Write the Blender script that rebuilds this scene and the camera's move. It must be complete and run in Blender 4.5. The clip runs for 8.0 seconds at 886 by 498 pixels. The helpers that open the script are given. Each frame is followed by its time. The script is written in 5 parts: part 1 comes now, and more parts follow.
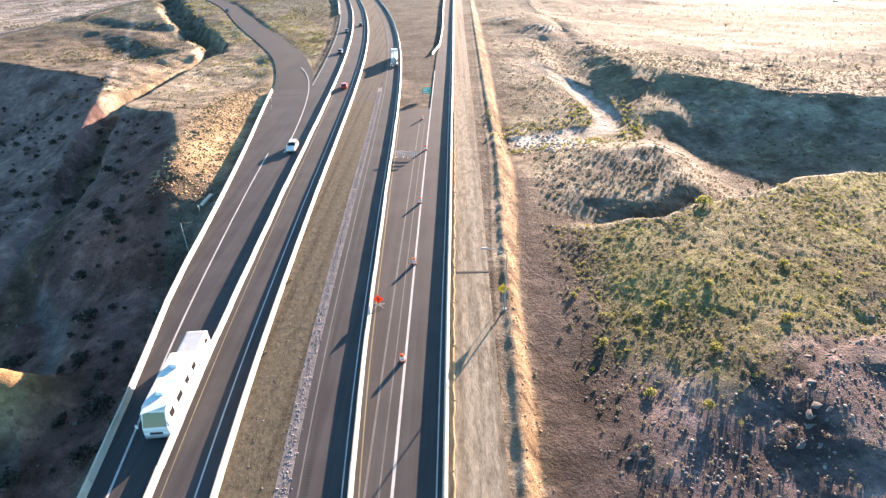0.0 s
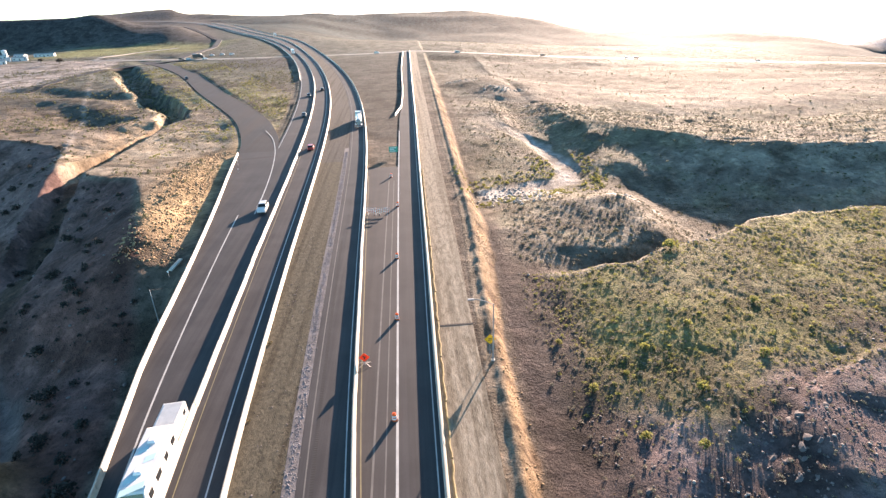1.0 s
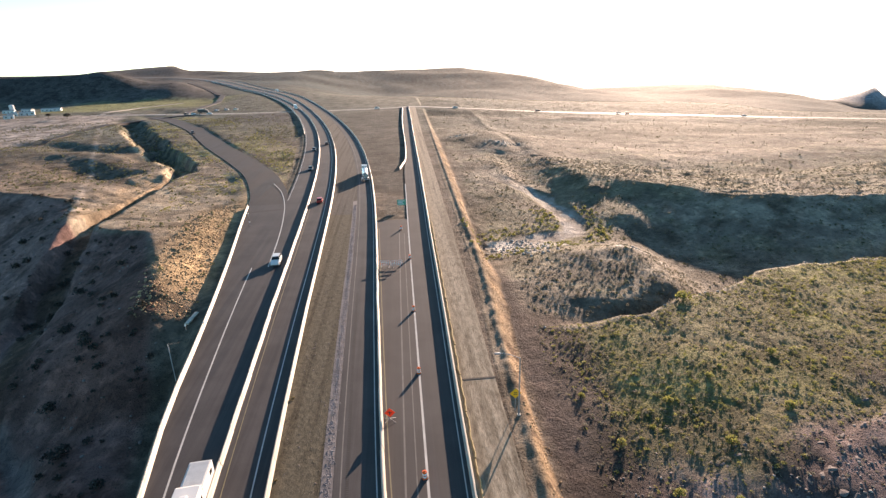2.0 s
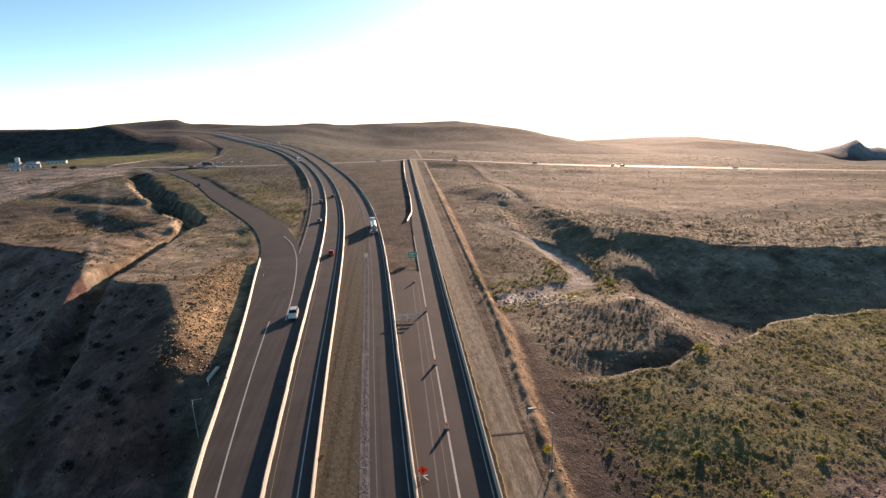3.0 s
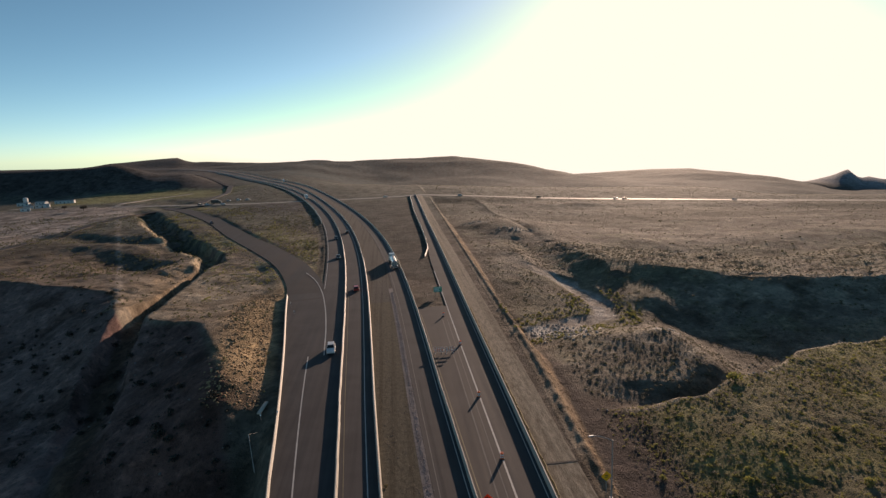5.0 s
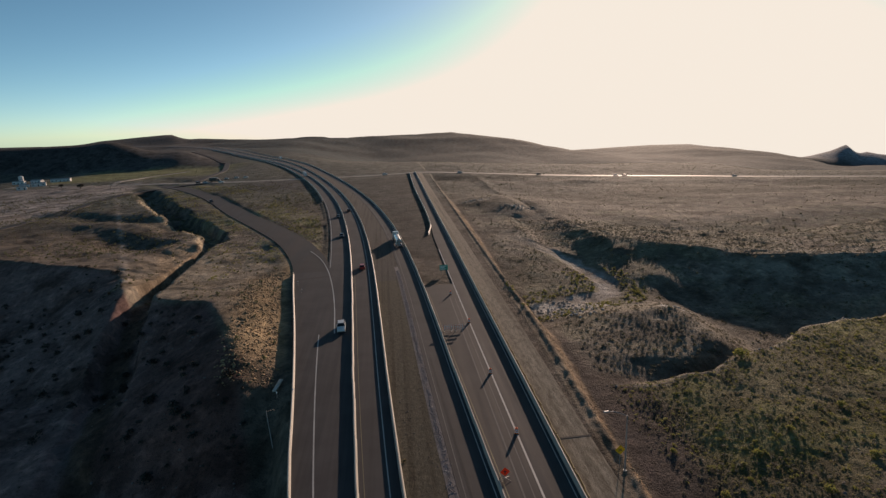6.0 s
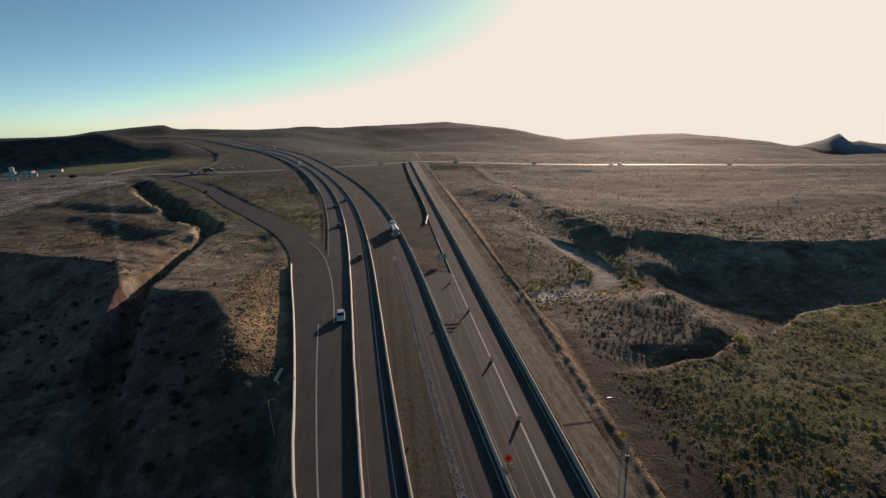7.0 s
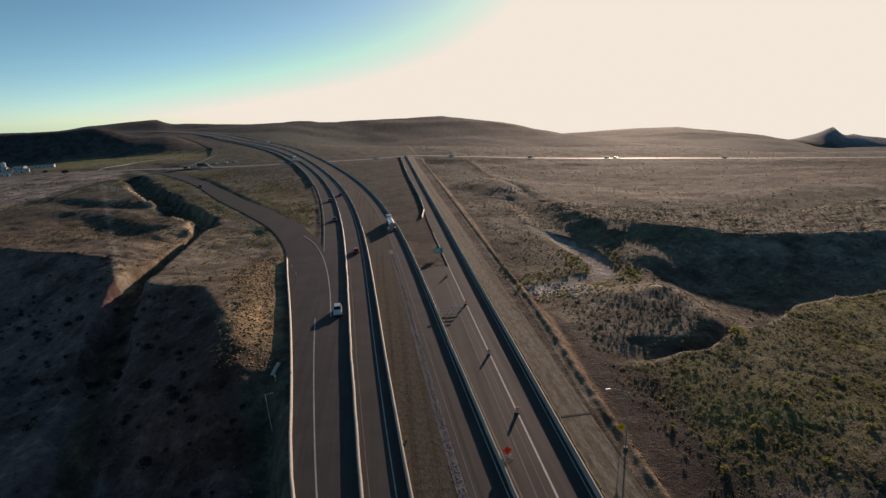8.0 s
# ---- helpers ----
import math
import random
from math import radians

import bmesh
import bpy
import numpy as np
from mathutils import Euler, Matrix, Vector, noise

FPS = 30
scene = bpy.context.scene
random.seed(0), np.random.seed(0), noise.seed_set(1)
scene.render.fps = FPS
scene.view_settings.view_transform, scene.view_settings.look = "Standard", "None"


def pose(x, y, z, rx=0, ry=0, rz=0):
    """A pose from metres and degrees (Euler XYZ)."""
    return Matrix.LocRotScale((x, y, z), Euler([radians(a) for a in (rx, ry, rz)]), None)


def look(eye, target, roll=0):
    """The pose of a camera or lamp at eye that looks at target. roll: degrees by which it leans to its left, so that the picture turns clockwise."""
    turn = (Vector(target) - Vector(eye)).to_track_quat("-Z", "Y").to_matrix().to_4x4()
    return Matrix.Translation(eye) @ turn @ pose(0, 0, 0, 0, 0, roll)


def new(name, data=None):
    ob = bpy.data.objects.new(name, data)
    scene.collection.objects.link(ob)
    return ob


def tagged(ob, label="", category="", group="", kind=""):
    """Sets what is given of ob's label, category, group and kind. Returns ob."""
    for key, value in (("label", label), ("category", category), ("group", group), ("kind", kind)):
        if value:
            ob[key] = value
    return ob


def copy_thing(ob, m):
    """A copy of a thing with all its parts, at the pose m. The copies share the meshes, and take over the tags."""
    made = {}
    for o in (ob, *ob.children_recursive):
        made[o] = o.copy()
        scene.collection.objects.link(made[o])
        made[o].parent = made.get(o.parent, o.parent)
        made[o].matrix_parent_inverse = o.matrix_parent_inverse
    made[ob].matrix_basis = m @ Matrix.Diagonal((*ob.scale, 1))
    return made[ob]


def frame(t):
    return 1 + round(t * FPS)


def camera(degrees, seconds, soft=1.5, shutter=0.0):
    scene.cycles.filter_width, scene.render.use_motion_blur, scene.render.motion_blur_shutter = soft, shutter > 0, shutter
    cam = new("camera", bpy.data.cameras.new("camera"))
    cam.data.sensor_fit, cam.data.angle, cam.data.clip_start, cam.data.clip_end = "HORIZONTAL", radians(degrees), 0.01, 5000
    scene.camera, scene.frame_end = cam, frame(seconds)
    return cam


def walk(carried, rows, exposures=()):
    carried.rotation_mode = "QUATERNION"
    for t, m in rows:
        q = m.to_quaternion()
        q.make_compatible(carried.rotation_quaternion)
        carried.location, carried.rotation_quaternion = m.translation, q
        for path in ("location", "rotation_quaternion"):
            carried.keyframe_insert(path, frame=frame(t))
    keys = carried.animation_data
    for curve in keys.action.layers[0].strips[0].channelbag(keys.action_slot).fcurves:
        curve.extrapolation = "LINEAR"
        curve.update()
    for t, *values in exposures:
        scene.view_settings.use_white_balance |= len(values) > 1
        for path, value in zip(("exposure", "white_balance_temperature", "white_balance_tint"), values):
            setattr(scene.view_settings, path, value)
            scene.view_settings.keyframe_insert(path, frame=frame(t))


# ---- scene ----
cam = camera(81.0, 8.0, soft=1.4)
PATH = [
    (0.0, pose(6.12, 3.15, 41.74, 58.08, 1.64, 0.45)),
    (0.5, pose(4.89, 3.13, 41.65, 61.00, 1.89, -3.04)),
    (1.0, pose(3.39, 2.94, 41.65, 64.04, 2.00, -4.46)),
    (1.5, pose(1.57, 2.65, 42.05, 66.70, 1.93, -4.83)),
    (3.0, pose(-5.29, 1.09, 44.66, 74.79, 1.88, -5.65)),
    (3.5, pose(-7.76, -0.04, 45.14, 77.04, 1.90, -5.84)),
    (4.0, pose(-10.06, -1.23, 45.63, 78.83, 2.08, -5.89)),
    (4.5, pose(-11.96, -1.92, 45.94, 79.11, 2.42, -5.91)),
    (6.0, pose(-16.57, -2.21, 46.99, 75.93, 2.66, -6.44)),
    (6.5, pose(-17.11, -2.05, 46.77, 75.31, 2.75, -6.69)),
    (7.0, pose(-17.62, -1.88, 46.65, 74.82, 2.77, -7.05)),
    (7.5, pose(-17.62, -1.73, 46.41, 74.50, 2.86, -7.28)),
    (8.0, pose(-17.87, -1.53, 46.23, 74.20, 2.87, -7.57)),
]
EXPOSURES = [(0.0, 2.6, 7750, 22), (1.0, 2.33, 7750, 22), (1.7, 1.97, 7900, 21), (2.8, 1.17, 8700, 27), (3.5, 0.8, 9000, 28), (4.5, 0.42, 8600, 25), (6.0, -0.08, 7900, 21), (8.0, -0.12, 7900, 21)]
walk(cam, PATH, EXPOSURES)

# ---- light ----
SUN_AZIMUTH, SUN_ELEVATION = 28.2, 10.2      # degrees clockwise from +y, and above the road
world = bpy.data.worlds.new("sky")
scene.world = world
world.use_nodes = True
wn = world.node_tree
sky = wn.nodes.new("ShaderNodeTexSky")
sky.sky_type, sky.sun_disc = "NISHITA", False
sky.sun_elevation, sky.sun_rotation = radians(SUN_ELEVATION), radians(SUN_AZIMUTH)
sky.air_density, sky.dust_density, sky.ozone_density, sky.altitude = 0.6, 1.9, 3.0, 2500
tint = wn.nodes.new("ShaderNodeMix")
tint.data_type, tint.blend_type = "RGBA", "MULTIPLY"
tint.inputs[0].default_value, tint.inputs[7].default_value = 1.0, (1.0, 1.05, 0.81, 1)
wn.links.new(sky.outputs[0], tint.inputs[6])
vivid = wn.nodes.new("ShaderNodeHueSaturation")
vivid.inputs["Hue"].default_value, vivid.inputs["Saturation"].default_value, vivid.inputs["Value"].default_value = 0.497, 1.11, 1.22
wn.links.new(tint.outputs[2], vivid.inputs["Color"])
veil = wn.nodes.new("ShaderNodeVectorMath")          # thin bright haze round the sun, no brighter than this
veil.operation = "MINIMUM"
veil.inputs[1].default_value = (6.0, 6.4, 6.3)
wn.links.new(vivid.outputs[0], veil.inputs[0])
wn.links.new(veil.outputs[0], wn.nodes["Background"].inputs[0])
wn.nodes["Background"].inputs[1].default_value = 0.14
sun = new("sun", bpy.data.lights.new("sun", "SUN"))
sun.data.energy, sun.data.angle, sun.data.color = 5.0, radians(0.55), (1.0, 0.85, 0.74)
a, e = radians(SUN_AZIMUTH), radians(SUN_ELEVATION)
SUN_WAY = Vector((math.sin(a) * math.cos(e), math.cos(a) * math.cos(e), math.sin(e)))
sun.matrix_world = look(SUN_WAY * 900, (0, 0, 0))


# ---- materials ----
def nodes_of(name):
    m = bpy.data.materials.new(name)
    m.use_nodes = True
    t = m.node_tree
    return m, t, t.nodes["Principled BSDF"]


def noise_node(t, scale, detail=4.0, rough=0.6, source=None):
    n = t.nodes.new("ShaderNodeTexNoise")
    n.inputs["Scale"].default_value, n.inputs["Detail"].default_value, n.inputs["Roughness"].default_value = scale, detail, rough
    if source:
        t.links.new(source, n.inputs["Vector"])
    return n


def mix_node(t, a, b, fac, kind="MIX"):
    n = t.nodes.new("ShaderNodeMix")
    n.data_type, n.blend_type = "RGBA", kind
    for key, value in ((6, a), (7, b), (0, fac)):
        if hasattr(value, "is_linked"):
            t.links.new(value, n.inputs[key])
        elif key == 0:
            n.inputs[0].default_value = value
        else:
            n.inputs[key].default_value = (*value, 1)
    return n.outputs[2]


def range_node(t, value, lo, hi, to_lo=0.0, to_hi=1.0):
    n = t.nodes.new("ShaderNodeMapRange")
    t.links.new(value, n.inputs[0])
    for i, v in zip((1, 2, 3, 4), (lo, hi, to_lo, to_hi)):
        n.inputs[i].default_value = v
    return n.outputs[0]


def bump_node(t, height, strength, distance, bsdf):
    n = t.nodes.new("ShaderNodeBump")
    n.inputs["Strength"].default_value, n.inputs["Distance"].default_value = strength, distance
    t.links.new(height, n.inputs["Height"])
    t.links.new(n.outputs[0], bsdf.inputs["Normal"])


def surface(name, dark, light, big=0.15, small=3.0, rough=0.9, metal=0.0, bump=0.05, fine=0.35):
    """A worn surface: two colours mixed at two scales, with fine relief."""
    m, t, b = nodes_of(name)
    at = t.nodes.new("ShaderNodeTexCoord").outputs["Object"]
    n1, n2 = noise_node(t, big, 5, 0.6, at), noise_node(t, small, 6, 0.7, at)
    c = mix_node(t, dark, light, range_node(t, n1.outputs[0], 0.35, 0.65))
    c = mix_node(t, c, mix_node(t, dark, light, range_node(t, n2.outputs[0], 0.3, 0.7)), fine)
    t.links.new(c, b.inputs["Base Color"])
    b.inputs["Roughness"].default_value, b.inputs["Metallic"].default_value = rough, metal
    if bump:
        bump_node(t, n2.outputs[0], 0.6, bump, b)
    return m


def plain(name, colour, rough=0.5, metal=0.0):
    return surface(name, tuple(c * 0.88 for c in colour), colour, 0.8, 9.0, rough, metal, 0.0)


def paving(name, dark, light, rough=0.8, grain=6.0, relief=0.012):
    """Asphalt with wheel tracks along the road, patches and grain."""
    m, t, b = nodes_of(name)
    at = t.nodes.new("ShaderNodeTexCoord").outputs["Object"]
    tall = t.nodes.new("ShaderNodeMapping")
    tall.inputs["Scale"].default_value = (0.9, 0.018, 1)
    t.links.new(at, tall.inputs[0])
    n1, n2, n3 = noise_node(t, 1.0, 4, 0.6, tall.outputs[0]), noise_node(t, grain, 6, 0.75, at), noise_node(t, 0.11, 5, 0.6, at)
    c = mix_node(t, dark, light, range_node(t, n1.outputs[0], 0.4, 0.6))
    c = mix_node(t, c, mix_node(t, dark, light, range_node(t, n3.outputs[0], 0.4, 0.6)), 0.4)
    c = mix_node(t, c, mix_node(t, c, (0.55, 0.55, 0.55), 1.0, "MULTIPLY"), range_node(t, n2.outputs[0], 0.5, 0.75, 0, 0.6))
    t.links.new(c, b.inputs["Base Color"])
    t.links.new(range_node(t, n1.outputs[0], 0.3, 0.7, rough - 0.12, rough + 0.08), b.inputs["Roughness"])
    b.inputs["Specular IOR Level"].default_value = 0.22
    bump_node(t, n2.outputs[0], 0.6, relief, b)
    return m


def earth(name, dark, light, scale, stretch):
    """Graded earth and gravel, drawn out along the road."""
    m, t, b = nodes_of(name)
    at = t.nodes.new("ShaderNodeTexCoord").outputs["Object"]
    pull = t.nodes.new("ShaderNodeMapping")
    pull.inputs["Scale"].default_value = (1, stretch, 1)
    t.links.new(at, pull.inputs[0])
    tall = t.nodes.new("ShaderNodeMapping")
    tall.inputs["Scale"].default_value = (0.8, 0.012, 1)
    t.links.new(at, tall.inputs[0])
    n1, n2, n3, n4 = noise_node(t, scale, 8, 0.78, pull.outputs[0]), noise_node(t, 7.0, 4, 0.7, at), noise_node(t, 1.0, 3, 0.55, tall.outputs[0]), noise_node(t, 0.14, 5, 0.6, at)
    mid = tuple((p + 2 * q) / 3 for p, q in zip(dark, light))
    c = mix_node(t, dark, light, range_node(t, n1.outputs[0], 0.34, 0.6))
    c = mix_node(t, c, mix_node(t, c, (0.62, 0.6, 0.58), 1.0, "MULTIPLY"), range_node(t, n3.outputs[0], 0.48, 0.62))
    c = mix_node(t, c, mid, range_node(t, n4.outputs[0], 0.4, 0.65, 0, 0.5))
    c = mix_node(t, c, light, range_node(t, n2.outputs[0], 0.6, 0.75, 0, 0.6))
    t.links.new(c, b.inputs["Base Color"])
    b.inputs["Roughness"].default_value, b.inputs["Specular IOR Level"].default_value = 0.95, 0.15
    bump_node(t, n1.outputs[0], 0.9, 0.12, b)
    return m


asphalt = paving("asphalt", (0.031, 0.0295, 0.0312), (0.061, 0.0575, 0.0588))
pavement = paving("old_pavement", (0.041, 0.037, 0.0365), (0.067, 0.0605, 0.059))
pale_road = surface("pale_road", (0.1875, 0.165, 0.135), (0.27, 0.24, 0.2025), 0.1, 2.0, 0.72)
gravel = earth("gravel", (0.044, 0.0375, 0.0265), (0.119, 0.102, 0.072), 1.5, 0.7)
dark_gravel = earth("dark_gravel", (0.045, 0.0405, 0.036), (0.105, 0.0938, 0.081), 1.5, 0.5)
graded = earth("graded_dirt", (0.1056, 0.08254, 0.05614), (0.3432, 0.2904, 0.2211), 1.3, 0.3)
ramp_asphalt = paving("dark_asphalt", (0.027, 0.024, 0.0235), (0.045, 0.039, 0.038))
stone_bed = surface("stone_bed", (0.08775, 0.07767, 0.07425), (0.189, 0.1688, 0.1653), 0.8, 3.5, 0.95, bump=0.08)
faded_paint = surface("faded_paint", (0.085, 0.079, 0.074), (0.14, 0.13, 0.12), 0.5, 6.0, 0.8, bump=0)
dark_groove = surface("dark_groove", (0.016, 0.015, 0.014), (0.028, 0.026, 0.024), 0.5, 6.0, 0.9, bump=0)
concrete = surface("concrete", (0.31, 0.282, 0.235), (0.48, 0.44, 0.37), 0.3, 4.0, 0.55, bump=0.01)
white_paint = surface("white_road_paint", (0.30, 0.29, 0.27), (0.48, 0.47, 0.445), 0.5, 6.0, 0.6, bump=0.0)
yellow_paint = surface("yellow_road_paint", (0.11, 0.096, 0.062), (0.21, 0.178, 0.088), 0.5, 6.0, 0.7, bump=0.0)

# ---- the plan: curves across the road, x by y ----
def curve(*pairs):
    """A smooth course through the given places (y, x)."""
    ys, xs = np.array([p[0] for p in pairs], float), np.array([p[1] for p in pairs], float)
    slope = np.gradient(xs, ys)
    def at(y):
        y = np.asarray(y, float)
        k = np.clip(np.searchsorted(ys, y) - 1, 0, len(ys) - 2)
        h = ys[k + 1] - ys[k]
        u = np.clip((y - ys[k]) / h, 0, 1)
        u2, u3 = u * u, u * u * u
        return (2 * u3 - 3 * u2 + 1) * xs[k] + (u3 - 2 * u2 + u) * h * slope[k] + (3 * u2 - 2 * u3) * xs[k + 1] + (u3 - u2) * h * slope[k + 1]
    return at


X_WALL = curve((-200, -12), (0, -22.3), (29, -26.7), (42, -29), (60, -32.7), (80, -35.5), (95, -37.7), (116, -41), (150, -46.8), (170, -50), (300, -85))
X_LINE = curve((-200, -11), (0, -20.3), (30, -24.8), (50, -28.1), (75, -31.2), (105, -34.2), (135, -36.5), (160, -39))
X_BAR2 = curve((-200, 9.9), (0, -17.6), (40, -22.05), (80, -25.07), (120, -27.53), (160, -30.07), (200, -33.16), (240, -37.11), (280, -42.11), (320, -48.21), (360, -55.43), (400, -63.7), (440, -72.92), (480, -83.0), (520, -93.85), (560, -105.44), (600, -117.79), (640, -131.01), (680, -145.36), (740, -168), (915, -246), (1200, -368), (1660, -602), (1880, -760), (2080, -934), (2300, -1150))
X_BAR3 = curve((-200, 15.8), (0, -11.91), (40, -16.17), (80, -18.76), (120, -20.72), (160, -22.84), (200, -25.66), (240, -29.49), (280, -34.49), (320, -40.67), (360, -47.96), (400, -56.21), (440, -65.24), (480, -74.88), (520, -85.01), (560, -95.59), (600, -106.7), (640, -118.55), (680, -131.58), (740, -153), (915, -228), (1200, -345), (1660, -570), (1880, -722), (2080, -890), (2300, -1100))
X_BAR4 = curve((-200, 21.6), (0, -0.74), (40, -4.07), (80, -5.96), (120, -7.45), (160, -9.29), (200, -12.01), (240, -15.88), (280, -21.03), (320, -27.43), (360, -34.97), (400, -43.46), (440, -52.69), (480, -62.46), (520, -72.61), (560, -83.07), (600, -93.89), (640, -105.28), (680, -117.66), (740, -139), (915, -212), (1200, -325), (1660, -545), (1880, -690), (2080, -850), (2300, -1050))
X_CONE = curve((-200, 0.5), (170, 0.7), (211, 1.0), (230, 1.8), (370, 2.6), (470, 4.4))
X_BAR6 = curve((-200, 3.5), (30, 4.9), (60, 5.2), (80, 5.5), (125, 6), (200, 7), (300, 8), (440, 9.6), (480, 10))
X_DIRT = curve((-200, 10), (30, 10.8), (70, 11.3), (100, 11.9), (150, 12.4), (200, 12.8), (300, 13.6), (400, 15), (480, 16))
X_BANK = curve((-200, 12), (30, 11.8), (50, 12.7), (70, 13.5), (100, 15.2), (150, 16), (225, 17.2), (400, 20), (480, 21))


# ---- terrain ----
def lattice(x, y, scale, seed):
    g = np.random.RandomState(seed).rand(128, 128)
    u, v = np.asarray(x) / scale + seed * 7.31, np.asarray(y) / scale + seed * 3.17
    i, j = np.floor(u).astype(int), np.floor(v).astype(int)
    u, v = u - i, v - j
    u, v = u * u * u * (u * (u * 6 - 15) + 10), v * v * v * (v * (v * 6 - 15) + 10)
    i0, i1, j0, j1 = i % 128, (i + 1) % 128, j % 128, (j + 1) % 128
    return (g[i0, j0] * (1 - u) + g[i1, j0] * u) * (1 - v) + (g[i0, j1] * (1 - u) + g[i1, j1] * u) * v - 0.5


def fbm(x, y, scale, octaves=5, seed=1, gain=0.5):
    total, amp = 0.0, 1.0
    for k in range(octaves):
        total = total + amp * lattice(x, y, scale, seed + k)
        scale, amp = scale / 2.03, amp * gain
    return total


def step(v, lo, hi):
    v = np.clip((v - lo) / (hi - lo), 0, 1)
    return v * v * (3 - 2 * v)


def along(x, y, points):
    """Distance to a line of points, the share of its length, and the side (positive to its right)."""
    best, share, side = np.full(np.shape(x), 1e9), np.zeros(np.shape(x)), np.zeros(np.shape(x))
    n = len(points) - 1
    for k in range(n):
        (ax, ay), (bx, by) = points[k], points[k + 1]
        dx, dy = bx - ax, by - ay
        s = np.clip(((x - ax) * dx + (y - ay) * dy) / (dx * dx + dy * dy), 0, 1)
        px, py = x - ax - s * dx, y - ay - s * dy
        d = np.hypot(px, py)
        near = d < best
        best, share, side = np.where(near, d, best), np.where(near, (k + s) / n, share), np.where(near, np.sign(px * dy - py * dx), side)
    return best, share, side


LIP = [(-420, 300), (-230, 230), (-155, 204), (-129, 190), (-111, 182), (-95, 152), (-78, 140), (-64, 134), (-57, 117), (-47, 96), (-41, 74), (-36, 50), (-33, 20), (-26, -200)]
SLOT = [(-96, 232), (-94, 198), (-92, 172), (-90, 151), (-87, 128), (-79, 100), (-70, 70), (-62, 20), (-60, -200)]
GULLY = [(-95, 232), (-101, 251), (-122, 286), (-149, 330), (-187, 398), (-228, 476)]
BRANCHES = ([(-126, 283), (-149, 309), (-171, 317), (-195, 332), (-218, 349), (-250, 360)], [(-124, 232), (-140, 246), (-162, 268), (-187, 291)], [(-226, 548), (-245, 578), (-272, 604), (-300, 640)])
RILL = [(-82, 92), (-72, 79), (-65, 72), (-58, 66), (-55, 62), (-50, 51), (-49, 46), (-46, 40), (-44, 20)]
TRAIL = [(-101, 165), (-111, 186), (-135, 235), (-174, 316), (-241, 455)]
WASH = [(15, 126), (22, 130), (31, 135), (41, 138.5), (47.5, 140), (51, 151), (51, 163), (49.5, 176), (45, 190), (37, 204), (30, 225)]
RAMP = [(-37, 105, 0), (-40, 135, 0), (-42, 158, 0), (-46.5, 182, -0.1), (-58, 217, -0.4), (-75, 253, -0.8), (-105, 311, -1.2), (-146, 396, -1.6), (-194, 475, -2), (-240, 535, -3)]
CROSS = [(-420, 600, -3), (-260, 545, -2.2), (-165, 508, -1.5), (-110, 494, -0.9), (-42, 486, -0.8), (-5, 484, -0.4), (15, 484, -0.15), (60, 484, -3.4), (160, 485, -11.5), (272, 486, -18.5), (380, 487, -25.5), (600, 490, -38)]
RIM_X = [0, 20, 32, 41, 50, 60, 70, 90, 110, 160, 320]
RIM_Y = [84, 82, 80.5, 80, 86, 90, 93, 96, 98, 104, 120]
# broken ledges on the near slope
LEDGE_A = [(21.5, 33.5), (24.2, 37.4), (27.7, 40.6), (30.5, 43.3), (34.4, 46.2), (38.2, 49)]
LEDGE_B = [(37.5, 33), (38.1, 36), (40.6, 39.4), (43.5, 42.4), (49, 46.6), (55, 49.3), (64, 52)]
# the far side of the canyon: the mesa's edge, its height, and the foot of its slope
EDGE_X = [30, 44, 56, 66, 74, 85, 95, 113, 130, 170, 300]
EDGE_Y = [222, 208, 200, 194, 186, 170, 156, 143, 136, 140, 160]
EDGE_Z = [-3.6, -2.8, -1.7, -0.5, -0.5, -0.3, -0.2, -0.2, -0.1, 0.2, 0.7]
FOOT_X = [40, 47, 54, 60, 66, 80, 100, 130, 300]
FOOT_Y = [178, 156, 146, 138, 130, 120, 112, 108, 126]
SKY_X = [-3200, -1920, -1760, -1613, -1496, -1180, -1148, -1120, -1075, -357, -321, -80, 172, 364, 493, 756, 1061, 1304, 1552, 1804, 2181, 2400, 2520, 2580, 2640, 2700, 2760, 2800, 2830, 2850, 2880, 2910, 2940, 3000, 3090, 3200, 3305, 4200]
SKY_Z = [20, 2, 2, 2, 20, 33, 32, 18, 0, -30, -35, -30, -34, -32, -51, -100, -169, -163, -161, -168, -228, -266, -286, -286, -277, -266, -256, -240, -230, -226, -245, -272, -286, -277, -297, -310, -330, -420]


def X_EDGE(y):
    """The left edge of the highway's bed."""
    k = step(np.asarray(y, float), 158, 178)
    return X_WALL(y) * (1 - k) + (X_BAR2(y) - 9.5) * k


def ramp_bed(x, y):
    d, share, _ = along(x, y, [p[:2] for p in RAMP])
    n = len(RAMP) - 1
    z = np.interp(share * n, np.arange(n + 1), [p[2] for p in RAMP])
    half = np.interp(share * n, np.arange(n + 1), [4, 6.5, 7, 6, 5.8, 5.8, 5.8, 5.6, 5.4, 5.4])
    return d, z, half


def bare(x, y):
    """How far a place lies inside the stony ground below the brush."""
    return 41 + 0.24 * np.clip(x - 26, 0, 40) - y + 13 * fbm(x, y, 24, 4, 205)


def bluff_foot(x, y):
    return 770 + 25 * fbm(x, y, 160, 3, 87) + 0 * x


